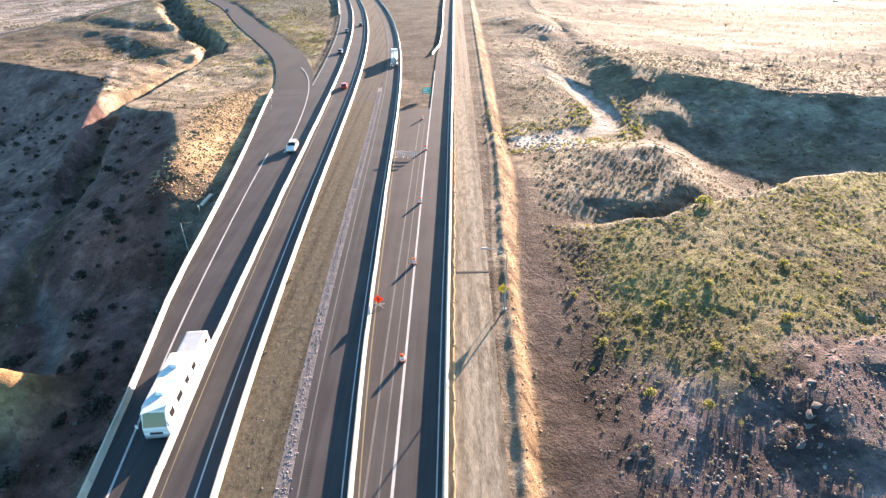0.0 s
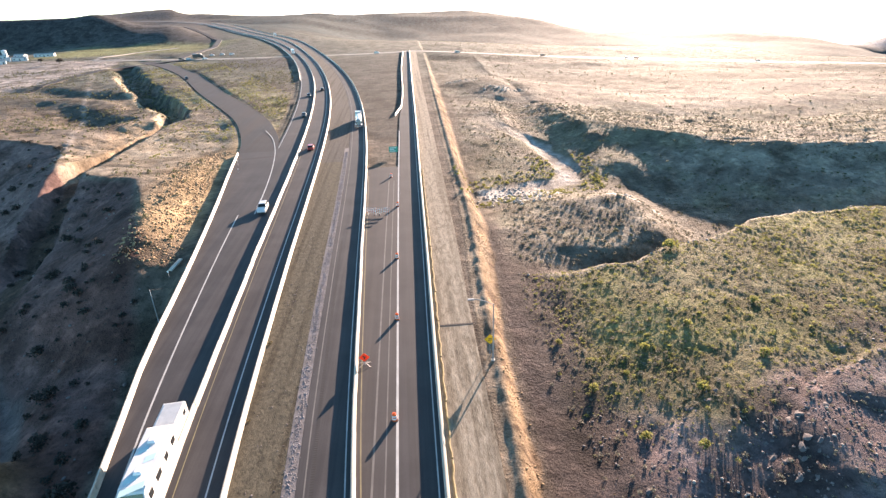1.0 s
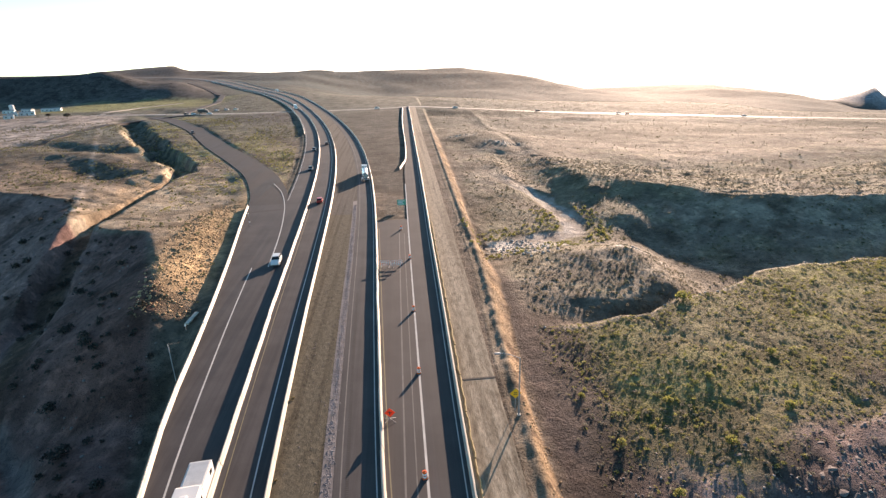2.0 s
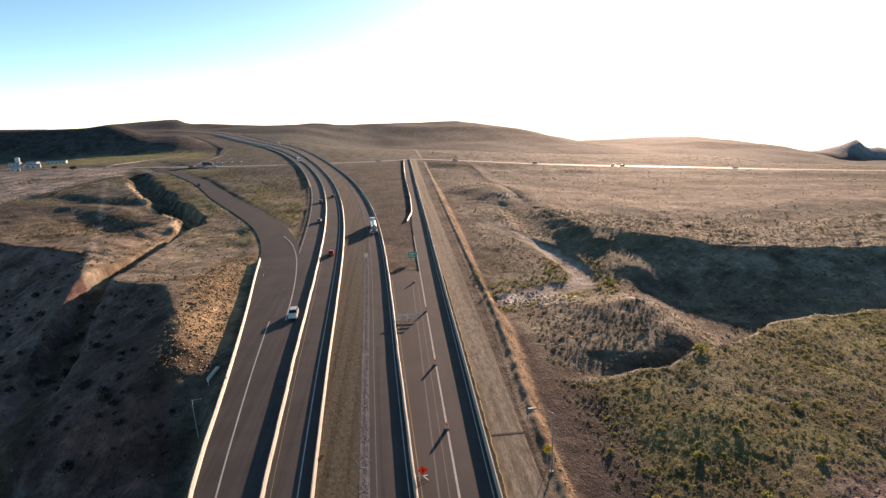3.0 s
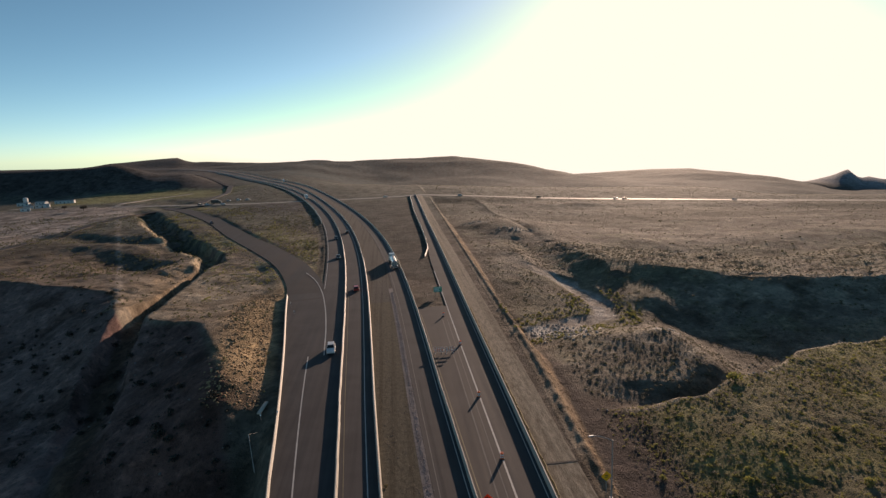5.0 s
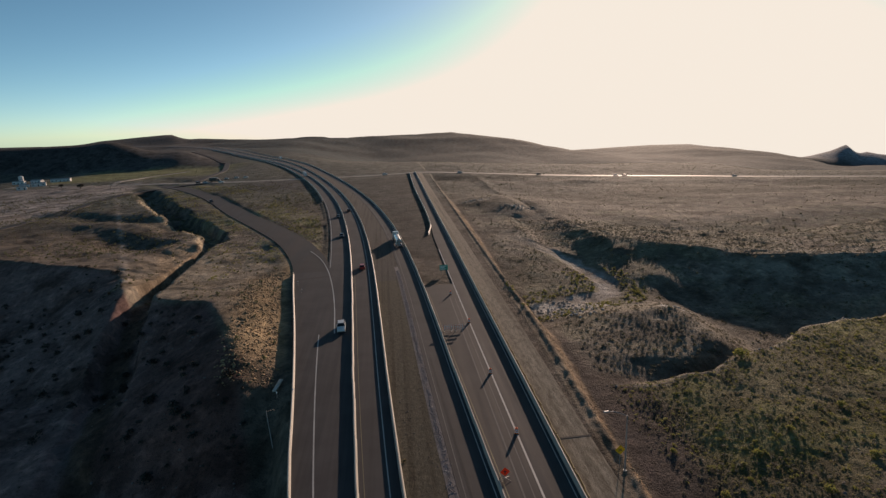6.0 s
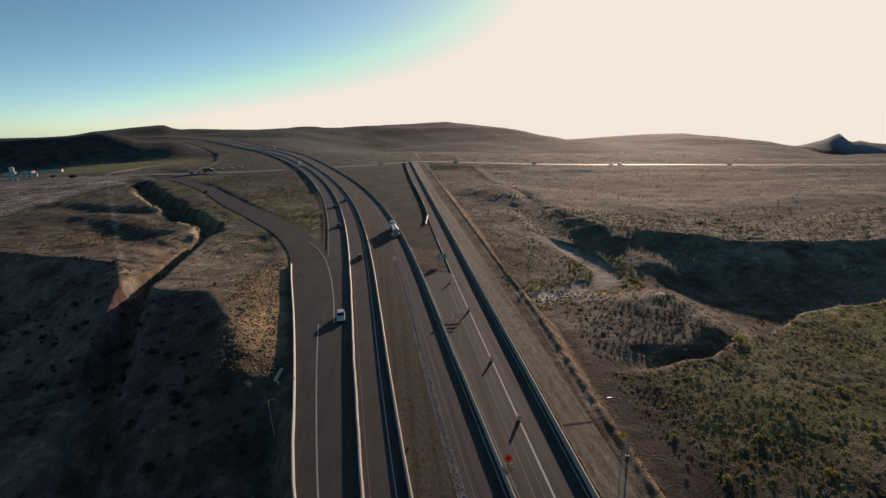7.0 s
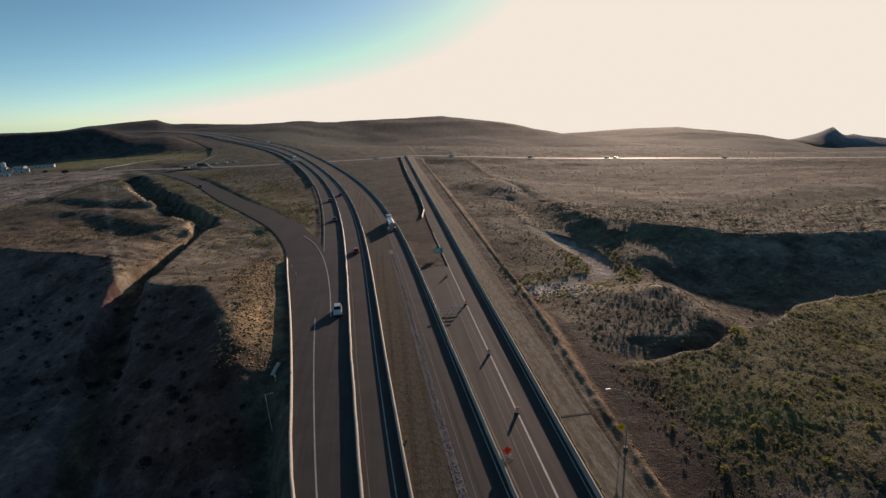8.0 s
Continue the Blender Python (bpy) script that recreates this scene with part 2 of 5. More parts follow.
def height(x, y):
    x, y = np.asarray(x, float), np.asarray(y, float)
    rough = fbm(x, y, 60, 6, 3)
    # to the right of the new bank
    d = x - X_BANK(y)
    fall = -0.058 * np.maximum(x + 5, 0) ** 2 / (np.maximum(x + 5, 0) + 60)
    small = fbm(x, y, 9, 5, 11)
    track = -2.5 + 0.4 * rough + 0.3 * small
    ridged = np.abs(fbm(x, y, 15, 5, 15)) * 3.0
    # the near hill: it drops to the viewer's side of its crest and slopes to the rim beyond
    crest_y = np.interp(x, [15, 22, 30, 38, 46, 56, 70, 130], [29, 33, 41, 44, 43, 46, 50, 64]) + 3 * fbm(x, y, 25, 3, 29)
    beyond = y - crest_y
    hill = np.interp(x, [14, 22, 32, 46, 80, 130], [-1.6, -0.6, 0.3, 0.9, 1.3, 1.6]) + 0.5 * rough + 0.25 * small
    hill = hill - np.where(beyond > 0, np.interp(x, [14, 22, 32, 46, 80], [0.02, 0.025, 0.035, 0.04, 0.045]) * np.minimum(beyond, 55), -0.02 * np.maximum(beyond, -30) - 0.0004 * np.maximum(beyond, -30) ** 2)
    # a shallow gully running down from the rim
    vd, vs, _ = along(x, y, [(20, 80), (23, 73), (25, 66), (27, 58), (25, 50)])
    hill = hill - 0.7 * (1 - step(vd + 2 * small, 0.4, 4.0)) * (1 - step(vs, 0.75, 1.0))
    stony = step(bare(x, y), -5, 5)
    hill = hill - ridged * (0.05 + 0.10 * stony) * np.exp(-((y - 34) / 34) ** 2)
    for line, high, reach in ((LEDGE_A, 0.5, 10.0), (LEDGE_B, 0.6, 14.0)):
        ed, es, eside = along(x, y, line)
        ed = ed * np.where(eside > 0, 1, -1) + 1.2 * small
        hill = hill + high * step(ed, -0.5, 0.7) * (1 - step(ed, 2, reach)) * step(es, 0.0, 0.12) * (1 - 0.6 * step(es, 0.9, 1.0))
    beds = (hill + 0.12 * x + 0.5 * small) / 1.25
    hill = hill + 0.25 * stony * (step(beds - np.floor(beds), 0.55, 0.95) - (beds - np.floor(beds)))
    rills = np.abs(fbm(x * 1.6, y * 0.55, 9, 4, 19))
    hill = hill - 0.22 * (1 - step(rills, 0.0, 0.16)) + 0.35 * small * stony
    rim = np.interp(x, RIM_X, RIM_Y) + 5 * fbm(x, y, 17, 4, 21)
    front = 1 - step(y, rim - 0.8, rim + 4.5)
    wash = -5.4 + 0.5 * rough + 0.3 * small
    apron = 0.03 * np.clip(y - 140, 0, 110) * (1 - step(x, 40, 50)) + 1.2 * rough
    # a brushy knoll between the rim and the wash
    crest = np.interp(x, [20, 28, 40, 52, 60, 70], [-4.4, -3.4, -2.4, -1.4, -1.8, -5.0]) + 0.5 * small + 0.6 * rough
    pit = -6.0 - 3.0 * step(x, 50, 68)
    knoll = -6.8 + 2.8 * step(y - rim, 3, 12) + (crest + 4.0) * np.clip((y - rim - 5) / (114 - rim - 5), 0, 1) * (1 - step(y, 113, 134) * step(x, 18, 44)) * step(x, 15, 30)
    on_knoll = step(x + 3 * small, 15, 26) * (1 - step(x + 5 * rough, 58, 69)) * (1 - step(y, 114, 133))
    low = wash + apron
    low = low + (knoll - low) * on_knoll
    low = low + (pit - low) * step(x, 50, 68) * (1 - step(y, 128, 150))
    # the shaded slope across the canyon, rising to the mesa
    foot_y = np.interp(x, FOOT_X, FOOT_Y) + 5 * small
    edge_y = np.interp(x, EDGE_X, EDGE_Y) + 7 * fbm(x, y, 34, 4, 23)
    edge_z = np.interp(x, EDGE_X, EDGE_Z) + 1.2 * rough
    past = y - edge_y
    gullied = 1.1 * np.abs(fbm(x - 0.5 * y, 0.25 * y, 13, 4, 25))
    climb = np.clip((y - foot_y) / np.maximum(edge_y - foot_y, 10), 0, 1)
    rise = low + (edge_z - low) * (climb + 0.12 * np.sin(2 * np.pi * climb) * fbm(x, y, 45, 3, 27)) - gullied * np.sin(np.pi * climb) * 1.4 + 0.9 * rough * np.sin(np.pi * climb)
    top = edge_z - 0.055 * np.clip(past, 0, 55) + 0.7 * small - 0.5 * (1 - step(rills, 0.0, 0.12))
    back = step(x - 5 * rough - 6 * step(y, 160, 182), 46, 64)
    low = low + (np.where(past > 0, top, rise) - low) * back
    wd, ws, _ = along(x, y, WASH)
    low = low - np.interp(ws, [0, 0.4, 0.55], [0.3, 0.4, 1.0]) * (1 - step(wd + 1.5 * small, 2.4, 5.0)) * (1 - step(ws, 0.75, 0.95))
    r = low + (hill - low) * front
    side = d + 5 * rough + 1.0 * small
    r = r + (track - r) * (1 - 0.4 * step(side, 4, 16) - 0.6 * step(side, 12, 32)) * (1 - step(y, 100, 125))
    # beyond the mesa: benches that climb away from the viewer and fall off gently behind
    lane = y + 0.22 * x + 34 * fbm(x, y, 130, 5, 33)
    bench = 0.0
    for at, high, face, tail, x0, x1 in ((262, 4.6, 32, 80, 12, 60), (330, 0.8, 34, 60, 90, 140), (378, 1.6, 44, 80, 60, 140), (440, 3.4, 40, 60, 90, 160)):
        bench = bench + high * step(lane, at, at + face) * (1 - step(lane, at + face, at + face + tail)) * step(x + 20 * rough, x0, x1) * (1 if at > 262 else 1 - 0.8 * step(x, 55, 100))
    knob = 7.0 * np.exp(-(np.clip(y - 240 - 0.2 * (x - 240) + 14 * rough, -900, 900) / 120) ** 2) * step(x + 30 * rough, 85, 230)
    far = -3.6 - 2.9 * step(x, 40, 140) + fall + bench + knob + 4 * fbm(x, y, 170, 4, 31, 0.4) + 1.2 * fbm(x, y, 30, 4, 35) + 0.2 * small
    mesa_back = edge_y + 46 + 14 * rough
    r = r + (far - r) * np.maximum(step(y, 225, 262) * (1 - back), step(y, mesa_back, mesa_back + 26) * back)
    width = 1.7 + 1.8 * step(y, 55, 115)
    right = -0.15 + (r + 0.15) * step(d + 0.35 * small, 0.5, 0.5 + width)
    berm = 0.36 * np.exp(-((d - 0.1) / 0.65) ** 2) * (1.0 + (0.7 * fbm(x, y, 1.9, 3, 17) + 0.15 * fbm(x, y, 15, 2, 18)) * (1 - step(y, 120, 220))) * (1 - step(y, 430, 470))
    # to the left of the wall
    dw = X_EDGE(y) - x
    ld, _, lside = along(x, y, LIP)
    s = ld * np.where(lside > 0, 1, -1)
    little = fbm(x, y, 16, 5, 45)
    plateau = -1.5 + 2.2 * fbm(x, y, 90, 5, 41, 0.42) + 0.9 * little - 0.35 * (1 - step(np.abs(fbm(x, y, 34, 3, 47)), 0.0, 0.07))
    plateau = plateau + 4.2 * np.exp(-np.maximum(-s, 0) / 38) * step(-x, 36, 52) - 7.5 * (1 - step(y, 70, 92)) * step(x, -85, -62)
    drop = np.clip(s + 2.0 * fbm(x, y, 14, 4, 51), 0, 90)
    valley = plateau - 0.42 * np.minimum(drop, 34) - 0.05 * np.maximum(drop - 34, 0) + step(drop, 1, 12) * 2.6 * fbm(x, y, 22, 5, 55)
    gd, gs, gside = along(x, y, SLOT)
    ends = gs * (len(SLOT) - 1)
    west = np.where(gside > 0, gd, 0.0)
    valley = valley - 2.4 * (gside > 0) * (1 - step(west + 6 * little, 3.0, 20)) * (1 - step(ends, 1.8, 2.8)) * step(ends, 0.01, 0.3)
    valley = valley - 5.0 * (1 - step(ends, 3.2, 6.2)) * (1 - step(gd + 0.4 * little, 2.2 + 0.35 * ends, 3.2 + 0.6 * ends))
    ud, us, _ = along(x, y, GULLY)
    valley = valley - 5.0 * (1 - step(ud + 3 * fbm(x, y, 20, 3, 61), 2.5 + 1.5 * us, 6.5 + 3 * us))
    for line in BRANCHES:
        bd, bs, _ = along(x, y, line)
        valley = valley - 3.2 * (1 - bs * 0.6) * (1 - step(bd + 3 * little, 2, 16))
    wd2, _, _ = along(x, y, RILL)
    valley = valley - 0.9 * (1 - step(wd2 + 1.2 * little, 0.6, 2.6)) + 8.5 * np.exp(-((x + 51) / 4.4) ** 2 - ((y - 48) / 4.0) ** 2) * (1 + 0.5 * little)
    foot = np.interp(y, [55, 70, 82, 90, 135, 165], [-9, -7.5, -4.0, -0.6, -0.2, -0.2]) + 0.3 * little
    cut = step(dw, 1.6, 11.5) - 0.3 * np.abs(fbm(x * 0.4, y, 2.0, 3, 63)) * step(dw, 3, 7) * (1 - step(dw, 11, 18))
    left = foot + (valley - foot) * np.where(y < 175, cut, 1)
    left = -0.25 + (left + 0.25) * step(dw, 0.4, 4.5)
    rd, rz, rh = ramp_bed(x, y)
    left = left + (rz - 0.25 - left) * (1 - step(rd - rh, 0.5, 7)) * step(y, 128, 140)
    side = (x - np.interp(y, [p[1] for p in RAMP], [p[0] for p in RAMP]))
    flat = step(y, 164, 182) * step(side, 0, 4) * (1 - step(y, 420, 480))
    left = left + (0.3 * np.minimum(rz, 0) - 0.35 + 0.4 * little - left) * flat * step(rd - rh, 0, 3)
    z = np.where(d > -1.8, right + berm, np.where(dw > 0, left, -0.25))
    # beyond: plain and hills
    plain_z = -3.0 + (fall - 1) * step(x, -120, 120) + 6 * fbm(x, y, 240, 4, 71, 0.4)
    basin = plain_z - 62 * step(y, 520, 1400) * step(x + 0.12 * y, -120, 180) - 20 * step(x / np.maximum(y, 1), 0.6, 0.85) * step(y, 500, 680)
    z = z + (basin - z) * step(y, 440, 760)
    ahead = np.maximum(y, 1)
    over = np.interp(x / ahead * 3000, [2400, 2520, 2580, 2640, 2700, 2760, 2850, 2940, 3000, 3255, 4200], [0, -6, -22, -46, -78, -125, -194, -150, -155, -130, -100]) * (1 - step(y, 2250, 2880))
    line = (np.interp(x / ahead * 3000, SKY_X, SKY_Z) + over) * ahead / 3000 + 45 * (1 - ahead / 3000)
    behind = y - np.interp(-x, [0, 200, 370, 607, 934, 1500], [700, 850, 1214, 1676, 2081, 2500])
    m = step(y, 1250, 2900 - 500 * step(x / ahead, 0.6, 0.85)) + (step(behind, 80, 700) - step(y, 1250, 2900)) * step(-x - 0.2 * y, -50, 250)
    bluff = step(-x / ahead, 0.30, 0.40) * step(y - bluff_foot(x, y), 0, 120)
    share = step(-x / ahead, 0.42, 0.52)
    z = z + np.maximum(line * share + (45 - 0.031 * ahead) * (1 - share) - z, 0) * bluff
    folds = (36 * fbm(x, y, 520, 4, 81, 0.4) + 5 * fbm(x, y, 150, 4, 83)) * step(y, 1200, 1700) * step(3000 - y, 20, 700) * (1 - np.exp(-((x - 225) / 150) ** 2 - ((y - 1920) / 200) ** 2))
    z = z + (line - z) * m + folds - 500 * step(y, 3040, 4200)
    # the bed of the highway far out
    mid = (X_BAR2(y) + X_BAR4(y)) / 2
    bed = (1 - step(np.abs(x - mid), 34, 110)) * step(y, 380, 470) * (1 - step(y, 2080, 2250))
    z = z + (-0.4 - z) * bed
    # the cross road's bank, open where the highway runs beneath
    cd, cs, _ = along(x, y, [p[:2] for p in CROSS])
    n = len(CROSS) - 1
    deck = np.interp(cs * n, np.arange(n + 1), [p[2] for p in CROSS]) - 0.1
    slope = deck - np.maximum(cd - 6.5, 0) * 0.3
    z = np.where((y > 400) & (cd < 60), np.maximum(z, slope), z)
    near = (1 - step(cd, 7, 40)) * (y > 400) * (x > 0)
    z = z + (deck - z) * near
    z = np.where((y > 400) & (cd < 7), deck, z)
    return z


def tone(x, y, z):
    """The ground's colour, by place; in some places light, shade or haze is painted in."""
    x, y = np.asarray(x, float), np.asarray(y, float)
    def put(c, colour, k):
        return c + (np.array(colour) - c) * np.clip(k, 0, 1)[..., None]
    n1, n2, n3 = fbm(x, y, 40, 5, 91), fbm(x, y, 7, 5, 95), fbm(x, y, 140, 5, 99)
    c = np.zeros(x.shape + (3,)) + (0.205, 0.168, 0.135)
    c = put(c, (0.17, 0.145, 0.11), step(n1, -0.1, 0.35))
    d, dw = x - X_BANK(y), X_EDGE(y) - x
    right = step(d, 4, 9)
    rim = np.interp(x, RIM_X, RIM_Y)
    c = put(c, (0.27, 0.255, 0.115), (0.55 + 0.42 * step(fbm(x, y, 11, 4, 97), -0.15, 0.2)) * right * (1 - step(y, rim - 2, rim + 4)) * step(-bare(x, y), -3, 6))
    c = put(c, (0.20, 0.15, 0.152), right * step(bare(x, y), -4, 4))
    c = put(c, (0.29, 0.235, 0.225), right * step(bare(x, y), -4, 4) * step(n2, 0.12, 0.4))
    # darker strip of ground along the foot of the bank
    c = put(c, (0.105, 0.08, 0.074), 0.95 * (1 - step(d + 8 * n1, 9, 15)) * step(d, 2, 4) * (1 - step(y, 95, 115)))
    c = put(c, (0.16, 0.145, 0.095), 0.8 * right * step(y, rim + 4, rim + 12) * (1 - step(y, 260, 380)) * step(n1 + n2, -0.1, 0.4))
    # soil past the rim paled to stand for haze over the shaded slope
    c = put(c, (0.36, 0.315, 0.245), right * step(y, rim + 3, rim + 8) * (1 - step(y, 230, 330)) * (0.72 + 0.5 * n2))
    c = put(c, (0.22, 0.20, 0.13), right * step(y, rim + 3, rim + 8) * (1 - step(y, 230, 330)) * step(n1 + 0.8 * n2, 0.0, 0.4) * 0.7)
    wd, wsh, _ = along(x, y, WASH)
    c = put(c, (0.58, 0.53, 0.47), right * (1 - step(wd + 2 * n2, 2.6, 4.2)) * (1 - step(wsh, 0.75, 0.95)))
    pale = np.exp(-((x - 30) / 11) ** 2 - ((y - 129) / 7) ** 2) + np.exp(-((x - 57) / 6) ** 2 - ((y - 116) / 2.5) ** 2) + np.exp(-((x - 53) / 10) ** 2 - ((y - 271) / 4) ** 2) + np.exp(-((x - 37) / 9) ** 2 - ((y - 299) / 6) ** 2)
    c = put(c, (0.72, 0.67, 0.60), right * step(pale + 1.3 * n2 + 0.6 * fbm(x * 0.4, y * 1.4, 5, 3, 109), 0.45, 0.62) * step(pale, 0.15, 0.35))
    reach = 1.3 + 1.6 * step(y, 60, 115)
    ledge = np.abs(y - rim - 5 * fbm(x, y, 17, 4, 21) + 0.3)
    c = put(c, (0.52, 0.46, 0.37), right * step(x, 24, 28) * (1 - step(ledge + 1.5 * n2, 0.5, 1.3)) * 0.9)
    bank = step(d, -0.3, 0.2) * (1 - step(d + 1.2 * n2, reach + 0.6, reach + 1.2)) * (1 - step(y, 440, 470))
    c = put(c, (0.44, 0.30, 0.18), bank * (0.85 + 0.6 * n2))
    c = put(c, (0.20, 0.13, 0.085), bank * step(fbm(x, y * 1.6, 2.2, 3, 107), 0.05, 0.3))
    c = put(c, (0.33, 0.26, 0.19), step(d, -2, -1.6) * (1 - step(d, -0.2, 0.7)))
    left = step(dw, 0.5, 3)
    c = put(c, (0.205, 0.165, 0.13), left * (1 - step(y, 430, 600)) * step(n1, -0.3, 0.2))
    c = put(c, (0.145, 0.115, 0.09), left * (1 - step(y, 430, 600)) * step(n1 + 0.5 * n2, 0.08, 0.35))
    c = put(c, (0.39, 0.33, 0.25), left * np.exp(-((x + 80) / 28) ** 2 - ((y - 175) / 52) ** 2))
    c = put(c, (0.47, 0.34, 0.20), left * (1 - step(dw, 8, 20)) * step(y, 92, 110) * (1 - step(y, 190, 215)))
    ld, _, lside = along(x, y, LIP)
    # reddish ravine soil, pushed redder to offset the blue of its shade
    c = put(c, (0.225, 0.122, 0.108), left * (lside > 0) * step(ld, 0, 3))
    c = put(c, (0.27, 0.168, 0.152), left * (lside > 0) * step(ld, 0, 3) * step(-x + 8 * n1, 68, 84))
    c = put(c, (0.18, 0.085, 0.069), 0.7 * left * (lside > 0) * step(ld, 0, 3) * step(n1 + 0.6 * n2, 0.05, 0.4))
    wd2, _, _ = along(x, y, RILL)
    c = put(c, (0.20, 0.15, 0.14), left * (1 - step(wd2 + 1.5 * n2, 0.8, 2.2)) * 0.9)
    c = put(c, (0.45, 0.29, 0.15), left * np.exp(-((x + 51) / 4.6) ** 2 - ((y - 48) / 4.2) ** 2) * 1.6)
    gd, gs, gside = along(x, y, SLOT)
    # sunlit lobes west of the slot, painted as lighter soil
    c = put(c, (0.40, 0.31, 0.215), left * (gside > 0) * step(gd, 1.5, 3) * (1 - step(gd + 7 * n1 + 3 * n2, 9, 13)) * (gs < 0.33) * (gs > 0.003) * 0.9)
    # red-brown soil in the slot, its colour darkened to deepen the shade
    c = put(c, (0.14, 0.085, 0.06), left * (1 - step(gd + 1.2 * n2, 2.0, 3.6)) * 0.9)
    ud, us, uside = along(x, y, GULLY)
    rd, _, rh = ramp_bed(x, y)
    c = put(c, (0.31, 0.28, 0.17), 0.85 * left * (1 - step(rd - rh, 8, 38)) * step(y, 180, 210) * step(n2 + n1, -0.1, 0.3))
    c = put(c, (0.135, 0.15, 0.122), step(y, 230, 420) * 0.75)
    c = put(c, (0.075, 0.075, 0.052), right * step(y, 225, 265) * (1 - step(y, 470, 540)) * step(fbm(x * 0.4, y * 1.3, 55, 4, 111), -0.02, 0.22) * 0.75)
    c = put(c, (0.27, 0.235, 0.19), right * step(y, 225, 265) * (1 - step(y, 420, 500)) * step(fbm(x * 0.35, y * 1.6, 26, 4, 113), 0.12, 0.3) * 0.7)
    # darker patch left of the highway, short of the cross road
    c = put(c, (0.085, 0.083, 0.085), left * step(y + 20 * n1, 385, 425) * (1 - step(y, 476, 486)) * step(-x, 52, 70) * (1 - step(-x + 20 * n1, 140, 165)) * 0.85)
    lot = step(-x - np.interp(y, [240, 326, 417, 465, 560], [236, 232, 241, 233, 262]) + 5 * n2, 0, 5) * step(y, 230, 270) * (1 - step(y - np.interp(-x, [240, 300, 420], [575, 540, 560]) + 20 * n1, 0, 10))
    c = put(c, (0.46, 0.40, 0.36), lot * (0.72 + 0.5 * n2))
    td, _, _ = along(x, y, TRAIL)
    c = put(c, (0.42, 0.36, 0.30), left * (1 - step(td + 0.8 * n2, 0.7, 1.6)) * 0.8)
    # pale line on the gully's left lip: a sunlit edge put into the colour
    c = put(c, (0.60, 0.48, 0.33), left * (1 - step(np.abs(ud - 6.5 - 2.8 * us) + 1.5 * n2, 0.9, 2.4)) * (uside < 0) * (us > 0.02) * (us < 0.85))
    c = put(c, (0.24, 0.245, 0.11), step(-x, 190, 240) * (1 - step(-x, 400, 440)) * step(y, 590, 650) * (1 - step(y, 770, 800)) * 0.9)
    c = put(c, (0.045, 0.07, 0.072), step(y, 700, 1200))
    # farthest mountains paled and cooled in colour, in place of distance haze
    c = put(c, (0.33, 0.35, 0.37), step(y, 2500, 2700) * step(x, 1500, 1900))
    # the bluff's shaded face, painted as darker ground
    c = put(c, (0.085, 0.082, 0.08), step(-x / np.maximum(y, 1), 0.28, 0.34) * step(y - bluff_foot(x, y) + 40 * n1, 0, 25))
    c = put(c, (0.085, 0.083, 0.074), (np.abs(x - 0.5 * (X_BAR4(y) + X_CONE(y))) < 0.5 * (X_CONE(y) - X_BAR4(y))) * step(y, 165, 185) * (1 - step(y, 440, 470)) * 0.8)
    c = 0.75 * c * (1 + 0.35 * n3 + 0.35 * n2)[..., None]
    return np.clip(c, 0.02, 0.75)


def spread(lo, hi, fine, ends, growth=1.06, limit=120):
    v = list(np.arange(lo, hi, fine))
    for sign, end in ((-1, ends[0]), (1, ends[1])):
        p, w = (lo if sign < 0 else v[-1]), fine
        out = []
        while (p - end) * sign < 0:
            w = min(w * growth, limit)
            p += sign * w
            out.append(p)
        v = out[::-1] + v if sign < 0 else v + out
    return np.array(v)


def sheet(name, xs, ys, z, material, smooth=True):
    """One sheet of ground over a grid of places."""
    nx, ny = len(xs), len(ys)
    gx, gy = np.meshgrid(xs, ys)
    co = np.stack([gx, gy, z], -1).reshape(-1, 3)
    i = np.arange((ny - 1) * (nx - 1))
    a = i // (nx - 1) * nx + i % (nx - 1)
    quads = np.stack([a, a + 1, a + nx + 1, a + nx], -1)
    me = bpy.data.meshes.new(name)
    me.vertices.add(len(co)), me.loops.add(quads.size), me.polygons.add(len(quads))
    me.vertices.foreach_set("co", co.ravel().astype(np.float32))
    me.loops.foreach_set("vertex_index", quads.ravel())
    me.polygons.foreach_set("loop_start", np.arange(0, quads.size, 4))
    me.polygons.foreach_set("use_smooth", np.full(len(quads), smooth))
    me.update(calc_edges=True)
    me.materials.append(material)
    return new(name, me)


